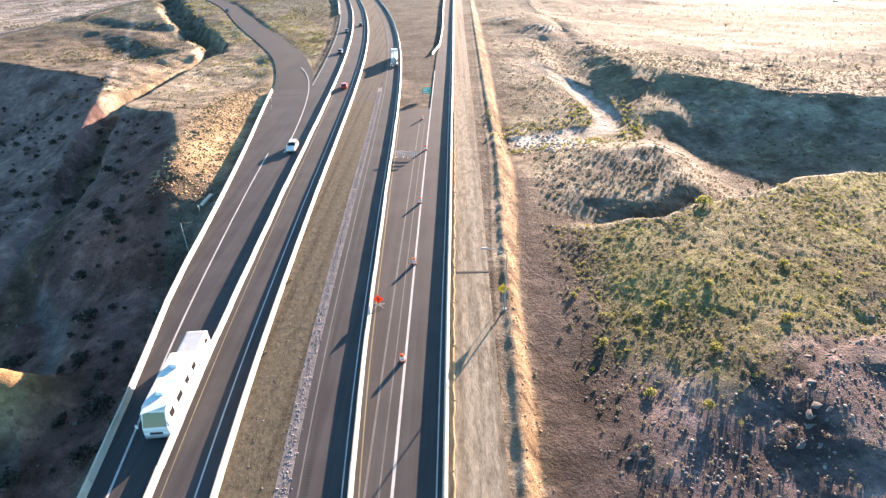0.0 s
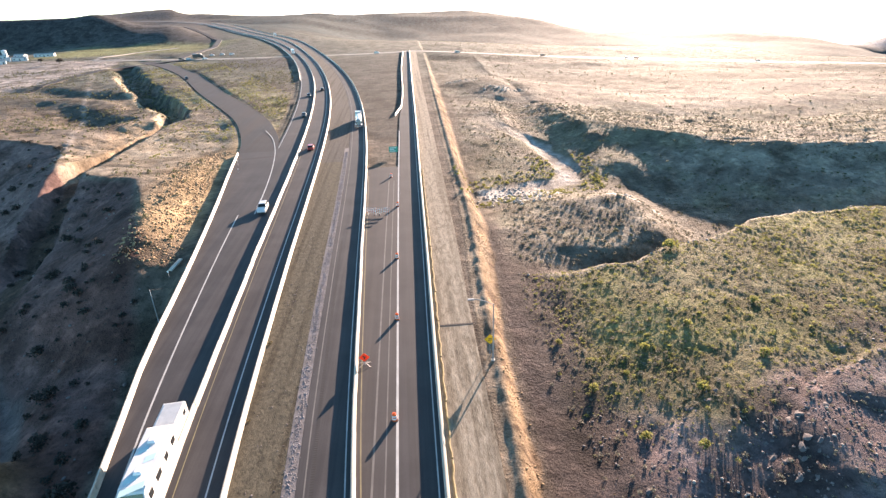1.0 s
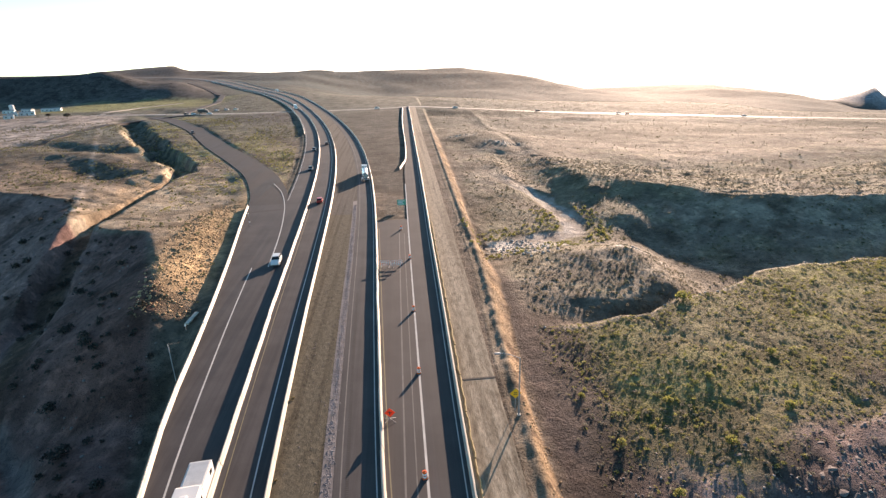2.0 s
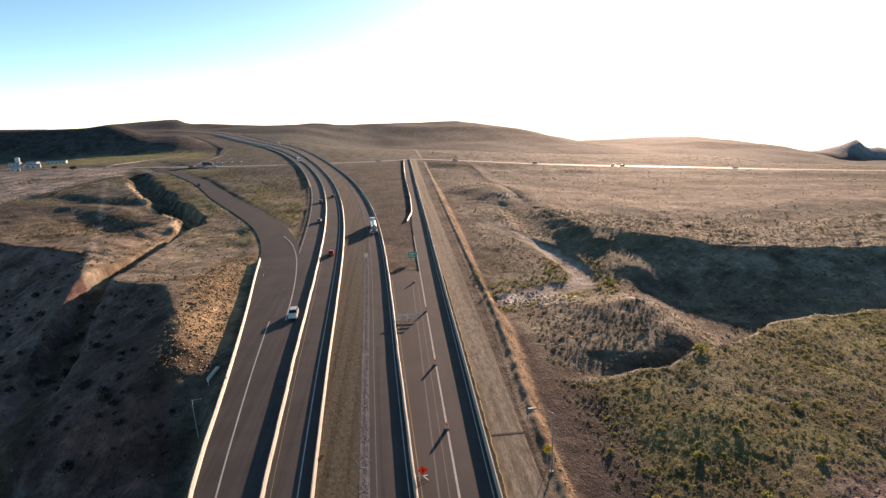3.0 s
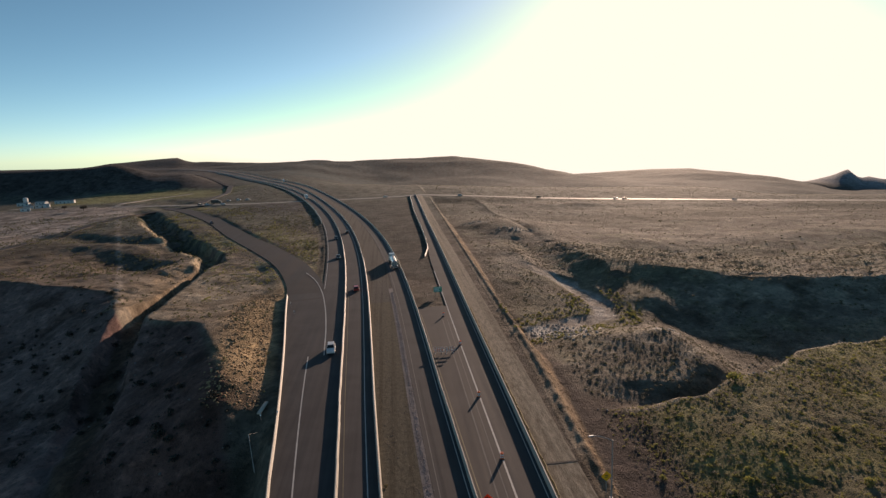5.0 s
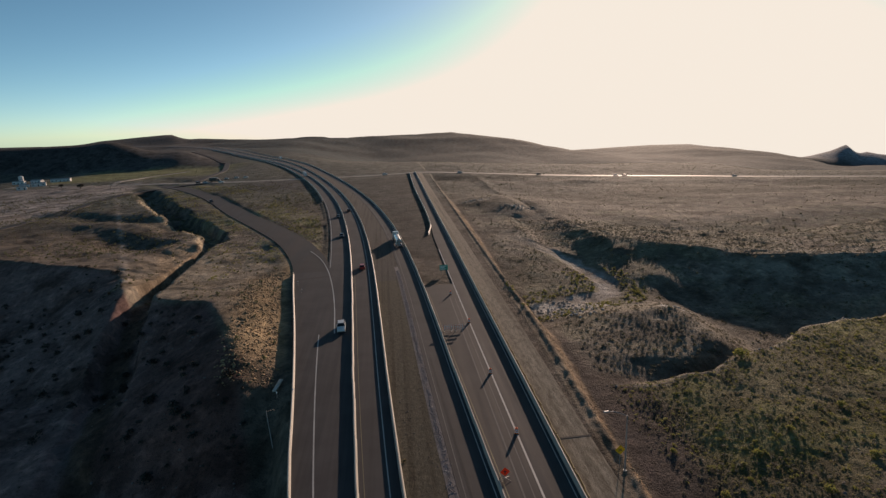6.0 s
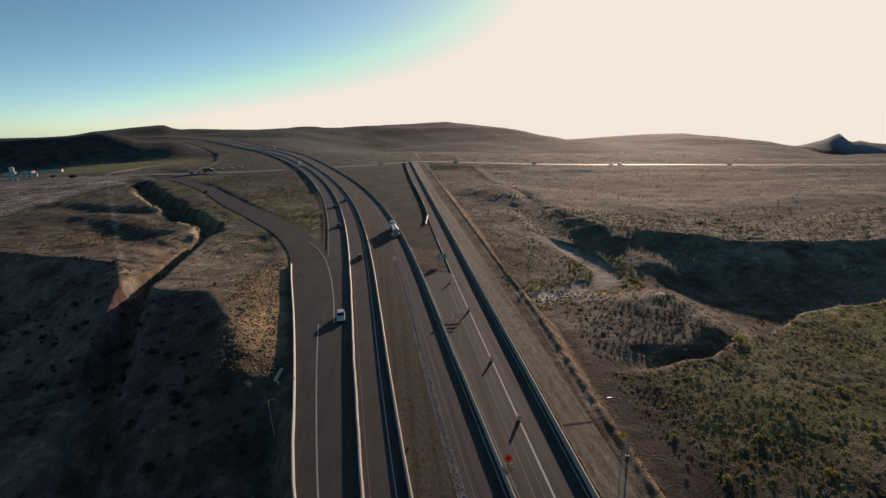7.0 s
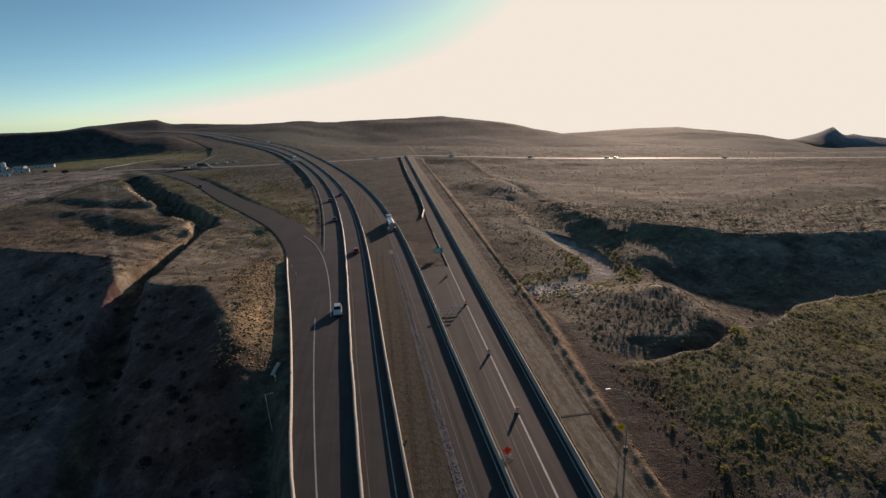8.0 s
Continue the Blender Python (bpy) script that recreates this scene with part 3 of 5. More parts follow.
def soil(name):
    m, t, b = nodes_of(name)
    at = t.nodes.new("ShaderNodeTexCoord").outputs["Object"]
    own = t.nodes.new("ShaderNodeVertexColor")
    own.layer_name = "tone"
    n1, n2, n3, n4 = noise_node(t, 0.8, 9, 0.75, at), noise_node(t, 4.5, 5, 0.7, at), noise_node(t, 0.09, 6, 0.65, at), noise_node(t, 0.33, 4, 0.6, at)
    c = mix_node(t, own.outputs[0], mix_node(t, own.outputs[0], (0.48, 0.45, 0.43), 1.0, "MULTIPLY"), range_node(t, n1.outputs[0], 0.49, 0.66, 0, 0.9))
    c = mix_node(t, c, mix_node(t, c, (2.0, 2.0, 2.0), 1.0, "MULTIPLY"), range_node(t, n2.outputs[0], 0.58, 0.72, 0, 0.6))
    c = mix_node(t, c, mix_node(t, c, (0.5, 0.48, 0.46), 1.0, "MULTIPLY"), range_node(t, n3.outputs[0], 0.45, 0.62))
    c = mix_node(t, c, mix_node(t, c, (1.6, 1.55, 1.5), 1.0, "MULTIPLY"), range_node(t, n4.outputs[0], 0.5, 0.66))
    t.links.new(c, b.inputs["Base Color"])
    b.inputs["Roughness"].default_value, b.inputs["Specular IOR Level"].default_value = 0.95, 0.12
    stone = t.nodes.new("ShaderNodeTexVoronoi")
    stone.inputs["Scale"].default_value = 2.2
    t.links.new(at, stone.inputs["Vector"])
    total = range_node(t, n1.outputs[0], 0, 1, 0, 1)
    for extra in (range_node(t, n2.outputs[0], 0, 1, 0, 0.3), range_node(t, stone.outputs["Distance"], 0.0, 0.5, 0.18, 0.0), range_node(t, n4.outputs[0], 0, 1, 0, 1.0)):
        add = t.nodes.new("ShaderNodeMath")
        add.operation = "ADD"
        t.links.new(total, add.inputs[0])
        t.links.new(extra, add.inputs[1])
        total = add.outputs[0]
    bump_node(t, total, 1.0, 0.5, b)
    return m


desert = soil("desert_soil")
XS = spread(-190, 125, 0.8, (-4200, 4200), 1.05, 45)
XS = np.unique(np.concatenate([XS[(XS < -950) | (XS > -350)], np.arange(-950, -350, 12.0)]))
XS = np.unique(np.concatenate([XS[(XS < 9) | (XS > 72)], np.arange(9, 18, 0.25), np.arange(18, 72, 0.5)]))
YS = spread(84, 232, 0.65, (-250, 4300), 1.022, 40)
YS = np.unique(np.concatenate([YS[(YS < 12) | (YS > 84)], np.arange(12, 84, 0.5)]))
GX, GY = np.meshgrid(XS, YS)
GZ = height(GX, GY)
ground = tagged(sheet("ground", XS, YS, GZ, desert), "dry desert ground with washes and low hills", "ground", kind="structure")
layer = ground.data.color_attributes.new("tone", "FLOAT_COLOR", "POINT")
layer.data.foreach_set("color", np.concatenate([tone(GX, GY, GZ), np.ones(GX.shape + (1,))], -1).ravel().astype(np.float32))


# ---- roads ----
def ribbon(name, x0, x1, y0, y1, z0, z1, material, gap=4.0, parent=None, label="", kind="structure"):
    """A strip along the road between two courses, with a thickness."""
    ys = np.linspace(y0, y1, max(2, int((y1 - y0) / gap) + 1))
    a, b = (x0(ys) if callable(x0) else ys * 0 + x0), (x1(ys) if callable(x1) else ys * 0 + x1)
    verts = [p for y, l, r in zip(ys, a, b) for p in ((l, y, z0), (r, y, z0), (r, y, z1), (l, y, z1))]
    faces = []
    for k in range(len(ys) - 1):
        o = 4 * k
        faces += [(o + 3, o + 2, o + 6, o + 7), (o + 1, o + 5, o + 6, o + 2), (o + 4, o, o + 3, o + 7), (o, o + 4, o + 5, o + 1)]
    n = 4 * len(ys)
    faces += [(0, 1, 2, 3), (n - 1, n - 2, n - 3, n - 4)]
    me = bpy.data.meshes.new(name)
    me.from_pydata(verts, [], faces)
    me.materials.append(material)
    ob = new(name, me)
    if parent:
        ob.parent = parent
    return tagged(ob, label, kind=kind) if not parent else ob


def off(course, by):
    return lambda y: course(y) + by


road_things = [
    ("road_1", X_WALL, X_BAR2, -200, 166, asphalt, 0.0),
    ("road_2", off(X_BAR2, 0.02), X_BAR3, -200, 2150, asphalt, 0.0),
    ("road_3", off(X_BAR4, -5.4), X_BAR4, -200, 1500, asphalt, 0.0),
    ("road_4", off(X_BAR4, 0.02), off(X_CONE, -0.02), -9, 142, pavement, 0.0),
    ("road_5", X_CONE, X_BAR6, -200, 480, asphalt, 0.0),
    ("road_6", off(X_BAR2, -7.6), off(X_BAR2, -0.02), 166.02, 2150, asphalt, 0.0),
    ("dirt_road", off(X_BAR6, 0.02), off(X_DIRT, -0.3), -200, 478, graded, -0.03),
    ("median", off(X_BAR3, 0.02), off(X_BAR4, -5.42), -200, 150, gravel, -0.03),
    ("median_far", off(X_BAR3, 0.02), off(X_BAR4, -5.42), 150.02, 1500, dark_gravel, -0.03),
]
for name, x0, x1, y0, y1, mat, z in road_things:
    ribbon(name, x0, x1, y0, y1, -0.4, z, mat)


def path_mesh(name, points, half, z_up, material, thick=0.3):
    """A band along a course of places with heights."""
    pts = [Vector(p) for p in points]
    fine = []
    for k in range(len(pts) - 1):
        a, b = pts[max(k - 1, 0)], pts[k]
        c, d = pts[k + 1], pts[min(k + 2, len(pts) - 1)]
        for q in range(6):
            u = q / 6
            fine.append(0.5 * ((2 * b) + (c - a) * u + (2 * a - 5 * b + 4 * c - d) * u * u + (3 * b - a - 3 * c + d) * u ** 3))
    fine.append(pts[-1])
    verts, faces = [], []
    for k, p in enumerate(fine):
        t = (fine[min(k + 1, len(fine) - 1)] - fine[max(k - 1, 0)])
        n = Vector((t.y, -t.x, 0)).normalized()
        h = half(k / (len(fine) - 1)) if callable(half) else half
        for q, zz in ((p - n * h, -thick), (p + n * h, -thick), (p + n * h, z_up), (p - n * h, z_up)):
            verts.append((q.x, q.y, p.z + zz))
    for k in range(len(fine) - 1):
        o = 4 * k
        faces += [(o + 3, o + 2, o + 6, o + 7), (o + 1, o + 5, o + 6, o + 2), (o + 4, o, o + 3, o + 7)]
    me = bpy.data.meshes.new(name)
    me.from_pydata(verts, [], faces)
    me.materials.append(material)
    return tagged(new(name, me), kind="structure")


path_mesh("ramp_road", RAMP[2:], lambda u: 6.2 - 0.6 * u, 0.006, ramp_asphalt)
def laid(points, up):
    """Places along a course, raised to lie on the ground."""
    out = []
    for (ax, ay), (bx, by) in zip(points, points[1:]):
        n = max(1, int(math.hypot(bx - ax, by - ay) / 14))
        for k in range(n):
            x, y = ax + (bx - ax) * k / n, ay + (by - ay) * k / n
            out.append((x, y, float(np.max(height(np.array([x - 4, x, x + 4]), np.array([y, y, y])))) + up))
    return out


path_mesh("dirt_track", laid([(-262, 550), (-290, 556), (-297, 580), (-293, 637), (-282, 672), (-262, 720)], 0.15), 2.6, 0.15, pale_road, 1.5)
path_mesh("loop_road", laid([(-203, 535), (-207, 575), (-209, 606), (-219, 686), (-248, 801), (-300, 890), (-348, 960), (-385, 1060)], 0.2), 3.4, 0.2, ramp_asphalt, 2.0)
path_mesh("frontage_road", laid([(-190, 510), (-214, 495), (-229, 466), (-237, 418), (-233, 360), (-231, 300), (-236, 230)], 0.12), 3.2, 0.12, ramp_asphalt, 1.5)
path_mesh("cross_road", CROSS, 5.0, 0.05, pale_road, 0.7)

# painted lines
def line_course(name, c, by, width, y0, y1, mat, dash=0, gap=0):
    if not dash:
        return ribbon(name, off(c, by - width / 2), off(c, by + width / 2), y0, y1, 0.001, 0.006, mat)
    verts, faces = [], []
    y = y0
    while y < y1:
        o = len(verts)
        for yy in (y, y + dash):
            x = float(c(yy)) + by
            verts += [(x - width / 2, yy, 0.006), (x + width / 2, yy, 0.006)]
        faces.append((o, o + 1, o + 3, o + 2))
        y += dash + gap
    me = bpy.data.meshes.new(name)
    me.from_pydata(verts, [], faces)
    me.materials.append(mat)
    return tagged(new(name, me), kind="structure")


ribbon("stone_band", off(X_BAR4, -6.75), off(X_BAR4, -5.43), -100, 165, -0.05, -0.012, stone_bed)
line_course("edge_line_1", X_LINE, 0, 0.22, -100, 112, white_paint)
line_course("gore_line", curve((90, -29), (112, -31.2), (130, -32.8), (150, -35.3), (168, -38.5), (186, -43.5), (200, -49.5)), 0, 0.28, 112, 196, white_paint)
line_course("edge_line_2", X_BAR2, -7.0, 0.16, 170, 700, white_paint)
line_course("yellow_line_1", X_BAR2, 1.0, 0.1, -100, 160, yellow_paint)
line_course("edge_line_3", X_BAR3, -1.75, 0.16, -100, 500, white_paint)
line_course("edge_line_4", X_BAR4, -0.75, 0.14, -100, 300, white_paint)
line_course("edge_line_5", X_BAR4, -4.6, 0.14, -100, 300, faded_paint)
line_course("yellow_line_2", X_BAR4, 0.75, 0.14, 8, 135, yellow_paint)
line_course("lane_line_1", X_CONE, -1.15, 0.14, 18, 130, faded_paint)
line_course("lane_line_2", X_CONE, -2.4, 0.22, 18, 130, faded_paint)
line_course("edge_line_6", X_CONE, 0, 0.28, 2, 185, white_paint)
line_course("edge_line_7", X_BAR6, -0.75, 0.14, -100, 470, white_paint)
line_course("rumble_strip", X_BAR4, -3.9, 0.4, 0, 95, dark_groove, 0.14, 0.16)
# thin dark strip straight across the dirt road
ribbon("dark_cross_strip", 6.0, lambda y: X_DIRT(y) - 0.2, 63.7, 64.05, -0.03, 0.012, dark_groove, gap=1)


# ---- building helpers ----
def part(name, bm, material, parent=None, label=""):
    """Links a bmesh as one mesh object, under a thing or a part."""
    me = bpy.data.meshes.new(name)
    bm.to_mesh(me)
    bm.free()
    me.materials.append(material)
    ob = new(name, me)
    ob.parent = parent
    if label:
        ob["label"] = label
    return ob


def thing(name, label, category, group="", m=None):
    ob = tagged(new(name), label, category, group)
    ob.empty_display_size = 0.2
    if m is not None:
        ob.matrix_basis = m
    return ob


def box(x0, x1, y0, y1, z0, z1, bevel=0.0, taper=0.0, bm=None):
    bm = bm or bmesh.new()
    q = bmesh.ops.create_cube(bm, size=1)["verts"]
    for v in q:
        t = 1 - taper if v.co.z > 0 else 1
        v.co = Vector(((x0 + x1) / 2 + v.co.x * (x1 - x0) * t, (y0 + y1) / 2 + v.co.y * (y1 - y0) * t, (z0 + z1) / 2 + v.co.z * (z1 - z0)))
    if bevel:
        es = {e for v in q for e in v.link_edges}
        bmesh.ops.bevel(bm, geom=list(es), offset=bevel, segments=2, affect="EDGES", profile=0.6)
    return bm


def tube(a, b, r0, r1=None, sides=10, bm=None, caps=True):
    bm = bm or bmesh.new()
    a, b = Vector(a), Vector(b)
    q = bmesh.ops.create_cone(bm, cap_ends=caps, segments=sides, radius1=r0, radius2=r0 if r1 is None else r1, depth=(b - a).length)["verts"]
    m = Matrix.Translation((a + b) / 2) @ (b - a).to_track_quat("Z", "Y").to_matrix().to_4x4()
    bmesh.ops.transform(bm, matrix=m, verts=q)
    return bm


def loft(sections, bm=None, bevel=0.0):
    """A hull through cross-sections (y, half width low, half width high, z low, z high)."""
    bm = bm or bmesh.new()
    rings = []
    for y, lo, hi, z0, z1 in sections:
        zm = z0 + (z1 - z0) * 0.55
        rings.append([bm.verts.new(p) for p in ((-lo * 0.94, y, z0), (lo * 0.94, y, z0), (lo, y, z0 + (z1 - z0) * 0.2), (lo * 0.99, y, zm), (hi, y, z1), (-hi, y, z1), (-lo * 0.99, y, zm), (-lo, y, z0 + (z1 - z0) * 0.2))])
    for a, b in zip(rings, rings[1:]):
        for k in range(8):
            bm.faces.new((a[k], a[(k + 1) % 8], b[(k + 1) % 8], b[k]))
    bm.faces.new(rings[0][::-1]), bm.faces.new(rings[-1])
    bmesh.ops.recalc_face_normals(bm, faces=bm.faces)
    if bevel:
        bmesh.ops.bevel(bm, geom=bm.edges[:], offset=bevel, segments=2, affect="EDGES", profile=0.6)
    return bm


# ---- concrete barriers ----
PROFILE = [(-0.25, 0.0), (-0.25, 0.07), (-0.13, 0.3), (-0.09, 0.79), (-0.065, 0.82), (0.065, 0.82), (0.09, 0.79), (0.13, 0.3), (0.25, 0.07), (0.25, 0.0)]


def barrier_mesh(name, length, high=1.0, ends=0.0):
    bm = bmesh.new()
    a = [bm.verts.new((x, 0.02, z * high)) for x, z in PROFILE]
    b = [bm.verts.new((x, length - 0.03, z * high)) for x, z in PROFILE]
    n = len(PROFILE)
    for k in range(n):
        bm.faces.new((a[k], a[(k + 1) % n], b[(k + 1) % n], b[k]))
    bm.faces.new(a[::-1]), bm.faces.new(b)
    bmesh.ops.recalc_face_normals(bm, faces=bm.faces)
    me = bpy.data.meshes.new(name)
    bm.to_mesh(me)
    bm.free()
    me.materials.append(concrete)
    return me


def barrier_run(c, y0, y1, length, high, label, group, jitter, name="concrete_barrier"):
    me = barrier_mesh(name, length, high)
    rnd = random.Random(int(y1 * 10 + high * 100))
    y = y0
    while y < y1:
        x0, ya = float(c(y)), y
        ang = math.atan2(float(c(y + length)) - x0, length)
        ob = new(name, me)
        ob.matrix_basis = pose(x0 + rnd.uniform(-jitter, jitter), ya, 0, 0, 0, -math.degrees(ang) + rnd.uniform(-1, 1) * jitter * 6)
        tagged(ob, label, "barrier", group)
        y += length * math.cos(ang)


barrier_run(X_BAR2, -40, 240, 6.1, 1.0, "pale precast concrete barrier section between two carriageways", "barriers between carriageways", 0.05)
barrier_run(X_BAR3, -40, 240, 6.1, 1.0, "pale concrete barrier section beside the gravel median", "barriers along the median", 0.01)
barrier_run(X_BAR4, -40, 240, 6.1, 1.0, "pale concrete barrier section beside the closed carriageway", "barriers along the closed carriageway", 0.04)
barrier_run(X_WALL, -40, 158, 9.0, 1.0, "pale concrete parapet section at the embankment edge", "parapet along the embankment", 0.0, "parapet")
barrier_run(X_BAR6, -40, 476, 12.0, 1.15, "tall pale concrete barrier section beside the dirt road", "barriers along the dirt road", 0.0)
barrier_run(off(X_CONE, -0.1), 228, 470, 12.0, 1.0, "pale concrete barrier section along the side road", "barriers along the side road", 0.0)
flared = new("concrete_barrier", barrier_mesh("concrete_barrier", 17.5))
flared.matrix_basis = pose(-0.9, 211, 0, 0, 0, -8.5)
tagged(flared, "flared concrete barrier end beside the side road", "barrier", "barriers along the side road")


def far_barrier(name, c, y0, y1):
    ys = np.arange(y0, y1, 8.0)
    verts = [(float(c(y)) + x, y, z) for y in ys for x, z in PROFILE]
    n = len(PROFILE)
    faces = [(k * n + q, k * n + (q + 1) % n, (k + 1) * n + (q + 1) % n, (k + 1) * n + q) for k in range(len(ys) - 1) for q in range(n)]
    me = bpy.data.meshes.new(name)
    me.from_pydata(verts, [], faces)
    me.materials.append(concrete)
    tagged(new(name, me), "distant run of pale concrete barrier", "barrier", kind="stuff")


far_barrier("distant_barrier", X_BAR2, 245, 1500)
far_barrier("distant_barrier", X_BAR3, 245, 1500)
far_barrier("distant_barrier", X_BAR4, 245, 1300)
far_barrier("distant_barrier", off(X_BAR2, -7.9), 330, 1300)


# ---- planting ----
def leaf_material(name, dark, light, through_share=0.35):
    m, t, b = nodes_of(name)
    g = t.nodes.new("ShaderNodeNewGeometry")
    c = mix_node(t, dark, light, g.outputs["Random Per Island"])
    t.links.new(c, b.inputs["Base Color"])
    b.inputs["Roughness"].default_value = 0.75
    tr = t.nodes.new("ShaderNodeBsdfTranslucent")
    t.links.new(c, tr.inputs[0])
    mx = t.nodes.new("ShaderNodeMixShader")
    mx.inputs[0].default_value = through_share
    t.links.new(b.outputs[0], mx.inputs[1])
    t.links.new(tr.outputs[0], mx.inputs[2])
    t.links.new(mx.outputs[0], t.nodes["Material Output"].inputs[0])
    return m


green_leaf = leaf_material("creosote_leaf", (0.1425, 0.15, 0.0413), (0.33, 0.3225, 0.105), 0.58)
olive_leaf = leaf_material("brush_leaf", (0.086, 0.088, 0.046), (0.165, 0.162, 0.085), 0.45)
sage_leaf = leaf_material("sage_leaf", (0.1125, 0.105, 0.075), (0.27, 0.2475, 0.1875), 0.4)
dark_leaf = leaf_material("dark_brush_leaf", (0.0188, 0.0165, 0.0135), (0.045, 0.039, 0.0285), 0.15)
dry_leaf = leaf_material("dry_grass_blade", (0.15, 0.12, 0.0638), (0.27, 0.2175, 0.1125), 0.35)
grass_leaf = leaf_material("green_grass_blade", (0.15, 0.145, 0.05), (0.30, 0.28, 0.105), 0.5)
twig = surface("twig_bark", (0.10, 0.075, 0.055), (0.18, 0.14, 0.10), 3, 20, 0.9, bump=0)


def leaf_template(rs, leaves, blade=0.3, reach=0.45):
    """Leaf sprays over an uneven dome of radius one."""
    out = []
    lobes = [(rs.uniform(-reach, reach), rs.uniform(-reach, reach), rs.uniform(0.2, 0.55), rs.uniform(0.35, 0.6)) for _ in range(5)]
    for k in range(leaves):
        lx, ly, lz, lr = lobes[rs.randint(len(lobes))]
        a, b = rs.uniform(0, 2 * np.pi), rs.uniform(-0.3, 1.0)
        r = lr * rs.uniform(0.55, 1.1)
        c = np.array([lx + r * np.cos(a) * np.sqrt(max(0, 1 - b * b)), ly + r * np.sin(a) * np.sqrt(max(0, 1 - b * b)), max(0.05, lz + r * b)])
        u = rs.normal(size=3)
        u /= np.linalg.norm(u)
        v = np.cross(u, rs.normal(size=3))
        v /= np.linalg.norm(v)
        s = blade * rs.uniform(0.6, 1.3)
        out.append([c - u * s, c + v * s * 0.55, c + u * s, c - v * s * 0.55])
    return np.array(out)


def scatter(name, count, sizes, area, keep, material, label, category, leaves=26, blade=0.3, seed=1, flat=0.8):
    """One mass of many small plants, standing on the ground wherever keep() lets them."""
    rs = np.random.RandomState(seed)
    kinds = [leaf_template(rs, leaves, blade, 0.25) for _ in range(8)]
    x0, x1, y0, y1 = area
    x, y = rs.uniform(x0, x1, count * 6), rs.uniform(y0, y1, count * 6)
    ok = rs.rand(count * 6) < keep(x, y)
    x, y = x[ok][:count], y[ok][:count]
    z = height(x, y)
    groups = []
    for k in range(len(x)):
        s = sizes[0] + (sizes[1] - sizes[0]) * rs.rand() ** 2.2
        a = rs.uniform(0, 6.283)
        q = kinds[rs.randint(8)]
        ca, sa = np.cos(a) * s, np.sin(a) * s
        groups.append(np.stack([q[..., 0] * ca - q[..., 1] * sa + x[k], q[..., 0] * sa + q[..., 1] * ca + y[k], q[..., 2] * s * flat * rs.uniform(0.8, 1.2) + z[k] - 0.03], -1))
    co = np.concatenate(groups).reshape(-1, 3).astype(np.float32)
    n = len(co) // 4
    me = bpy.data.meshes.new(name)
    me.vertices.add(len(co)), me.loops.add(len(co)), me.polygons.add(n)
    me.vertices.foreach_set("co", co.ravel())
    me.loops.foreach_set("vertex_index", np.arange(len(co)))
    me.polygons.foreach_set("loop_start", np.arange(0, len(co), 4))
    me.update(calc_edges=True)
    me.materials.append(material)
    return tagged(new(name, me), label, category, kind="stuff")


def on_right(x, y):
    return step(x - X_BANK(y), 6, 10)


def clear(x, y):
    """Away from roads and the wash."""
    rd, _, rh = ramp_bed(x, y)
    wd, _, _ = along(x, y, WASH)
    return ((x > X_BANK(y) + 5) | (x < X_EDGE(y) - 2)) * (rd > rh + 1.5) * (wd > 4.5)


def green_zone(x, y):
    rim = np.interp(x, RIM_X, RIM_Y)
    clump = step(fbm(x, y, 12, 4, 201), -0.25, 0.3)
    return on_right(x, y) * step(-bare(x, y), -4, 4) * (1 - step(y, rim - 1, rim + 1)) * (0.4 + 0.6 * clump) * (0.3 + 0.7 * step(x - X_BANK(y), 8, 14))


scatter("green_brush", 5200, (0.2, 0.62), (18, 150, 36, 125), green_zone, green_leaf, "yellow-green desert brush covering the hillside", "brush", 40, 0.2, 11, 0.6)
scatter("olive_brush", 3800, (0.2, 0.6), (18, 150, 36, 125), green_zone, sage_leaf, "grey sage-coloured desert brush on the hillside", "brush", 36, 0.2, 12, 0.6)
scatter("grass_tufts", 16000, (0.12, 0.34), (18, 120, 38, 110), green_zone, grass_leaf, "yellow-green grass tufts between the hillside brush", "grass", 8, 0.4, 38, 0.5)
scatter("dry_grass", 5000, (0.1, 0.3), (18, 150, 30, 125), lambda x, y: np.maximum(green_zone(x, y), 0.25 * on_right(x, y)), dry_leaf, "dry straw-coloured grass tufts on the hillside", "grass", 9, 0.4, 13, 0.6)
scatter("sparse_brush", 1700, (0.15, 0.5), (15, 70, 12, 85), lambda x, y: on_right(x, y) * (1 - green_zone(x, y)), sage_leaf, "scattered brush on the bare rocky slope", "brush", 24, 0.27, 14, 0.7)
scatter("wash_brush", 4600, (0.2, 0.75), (18, 170, 84, 240), lambda x, y: on_right(x, y) * clear(x, y) * step(y, np.interp(x, RIM_X, RIM_Y), np.interp(x, RIM_X, RIM_Y) + 6), olive_leaf, "olive desert brush along the dry wash", "brush", 18, 0.33, 15, 0.5)
knoll_zone = lambda x, y: on_right(x, y) * step(y, np.interp(x, RIM_X, RIM_Y) + 5, np.interp(x, RIM_X, RIM_Y) + 9) * (1 - step(y, 116, 124)) * (x < 66)
scatter("knoll_brush", 900, (0.25, 0.75), (18, 68, 86, 124), knoll_zone, sage_leaf, "grey-green rounded brush dotting the knoll above the wash", "brush", 34, 0.22, 41, 0.75)
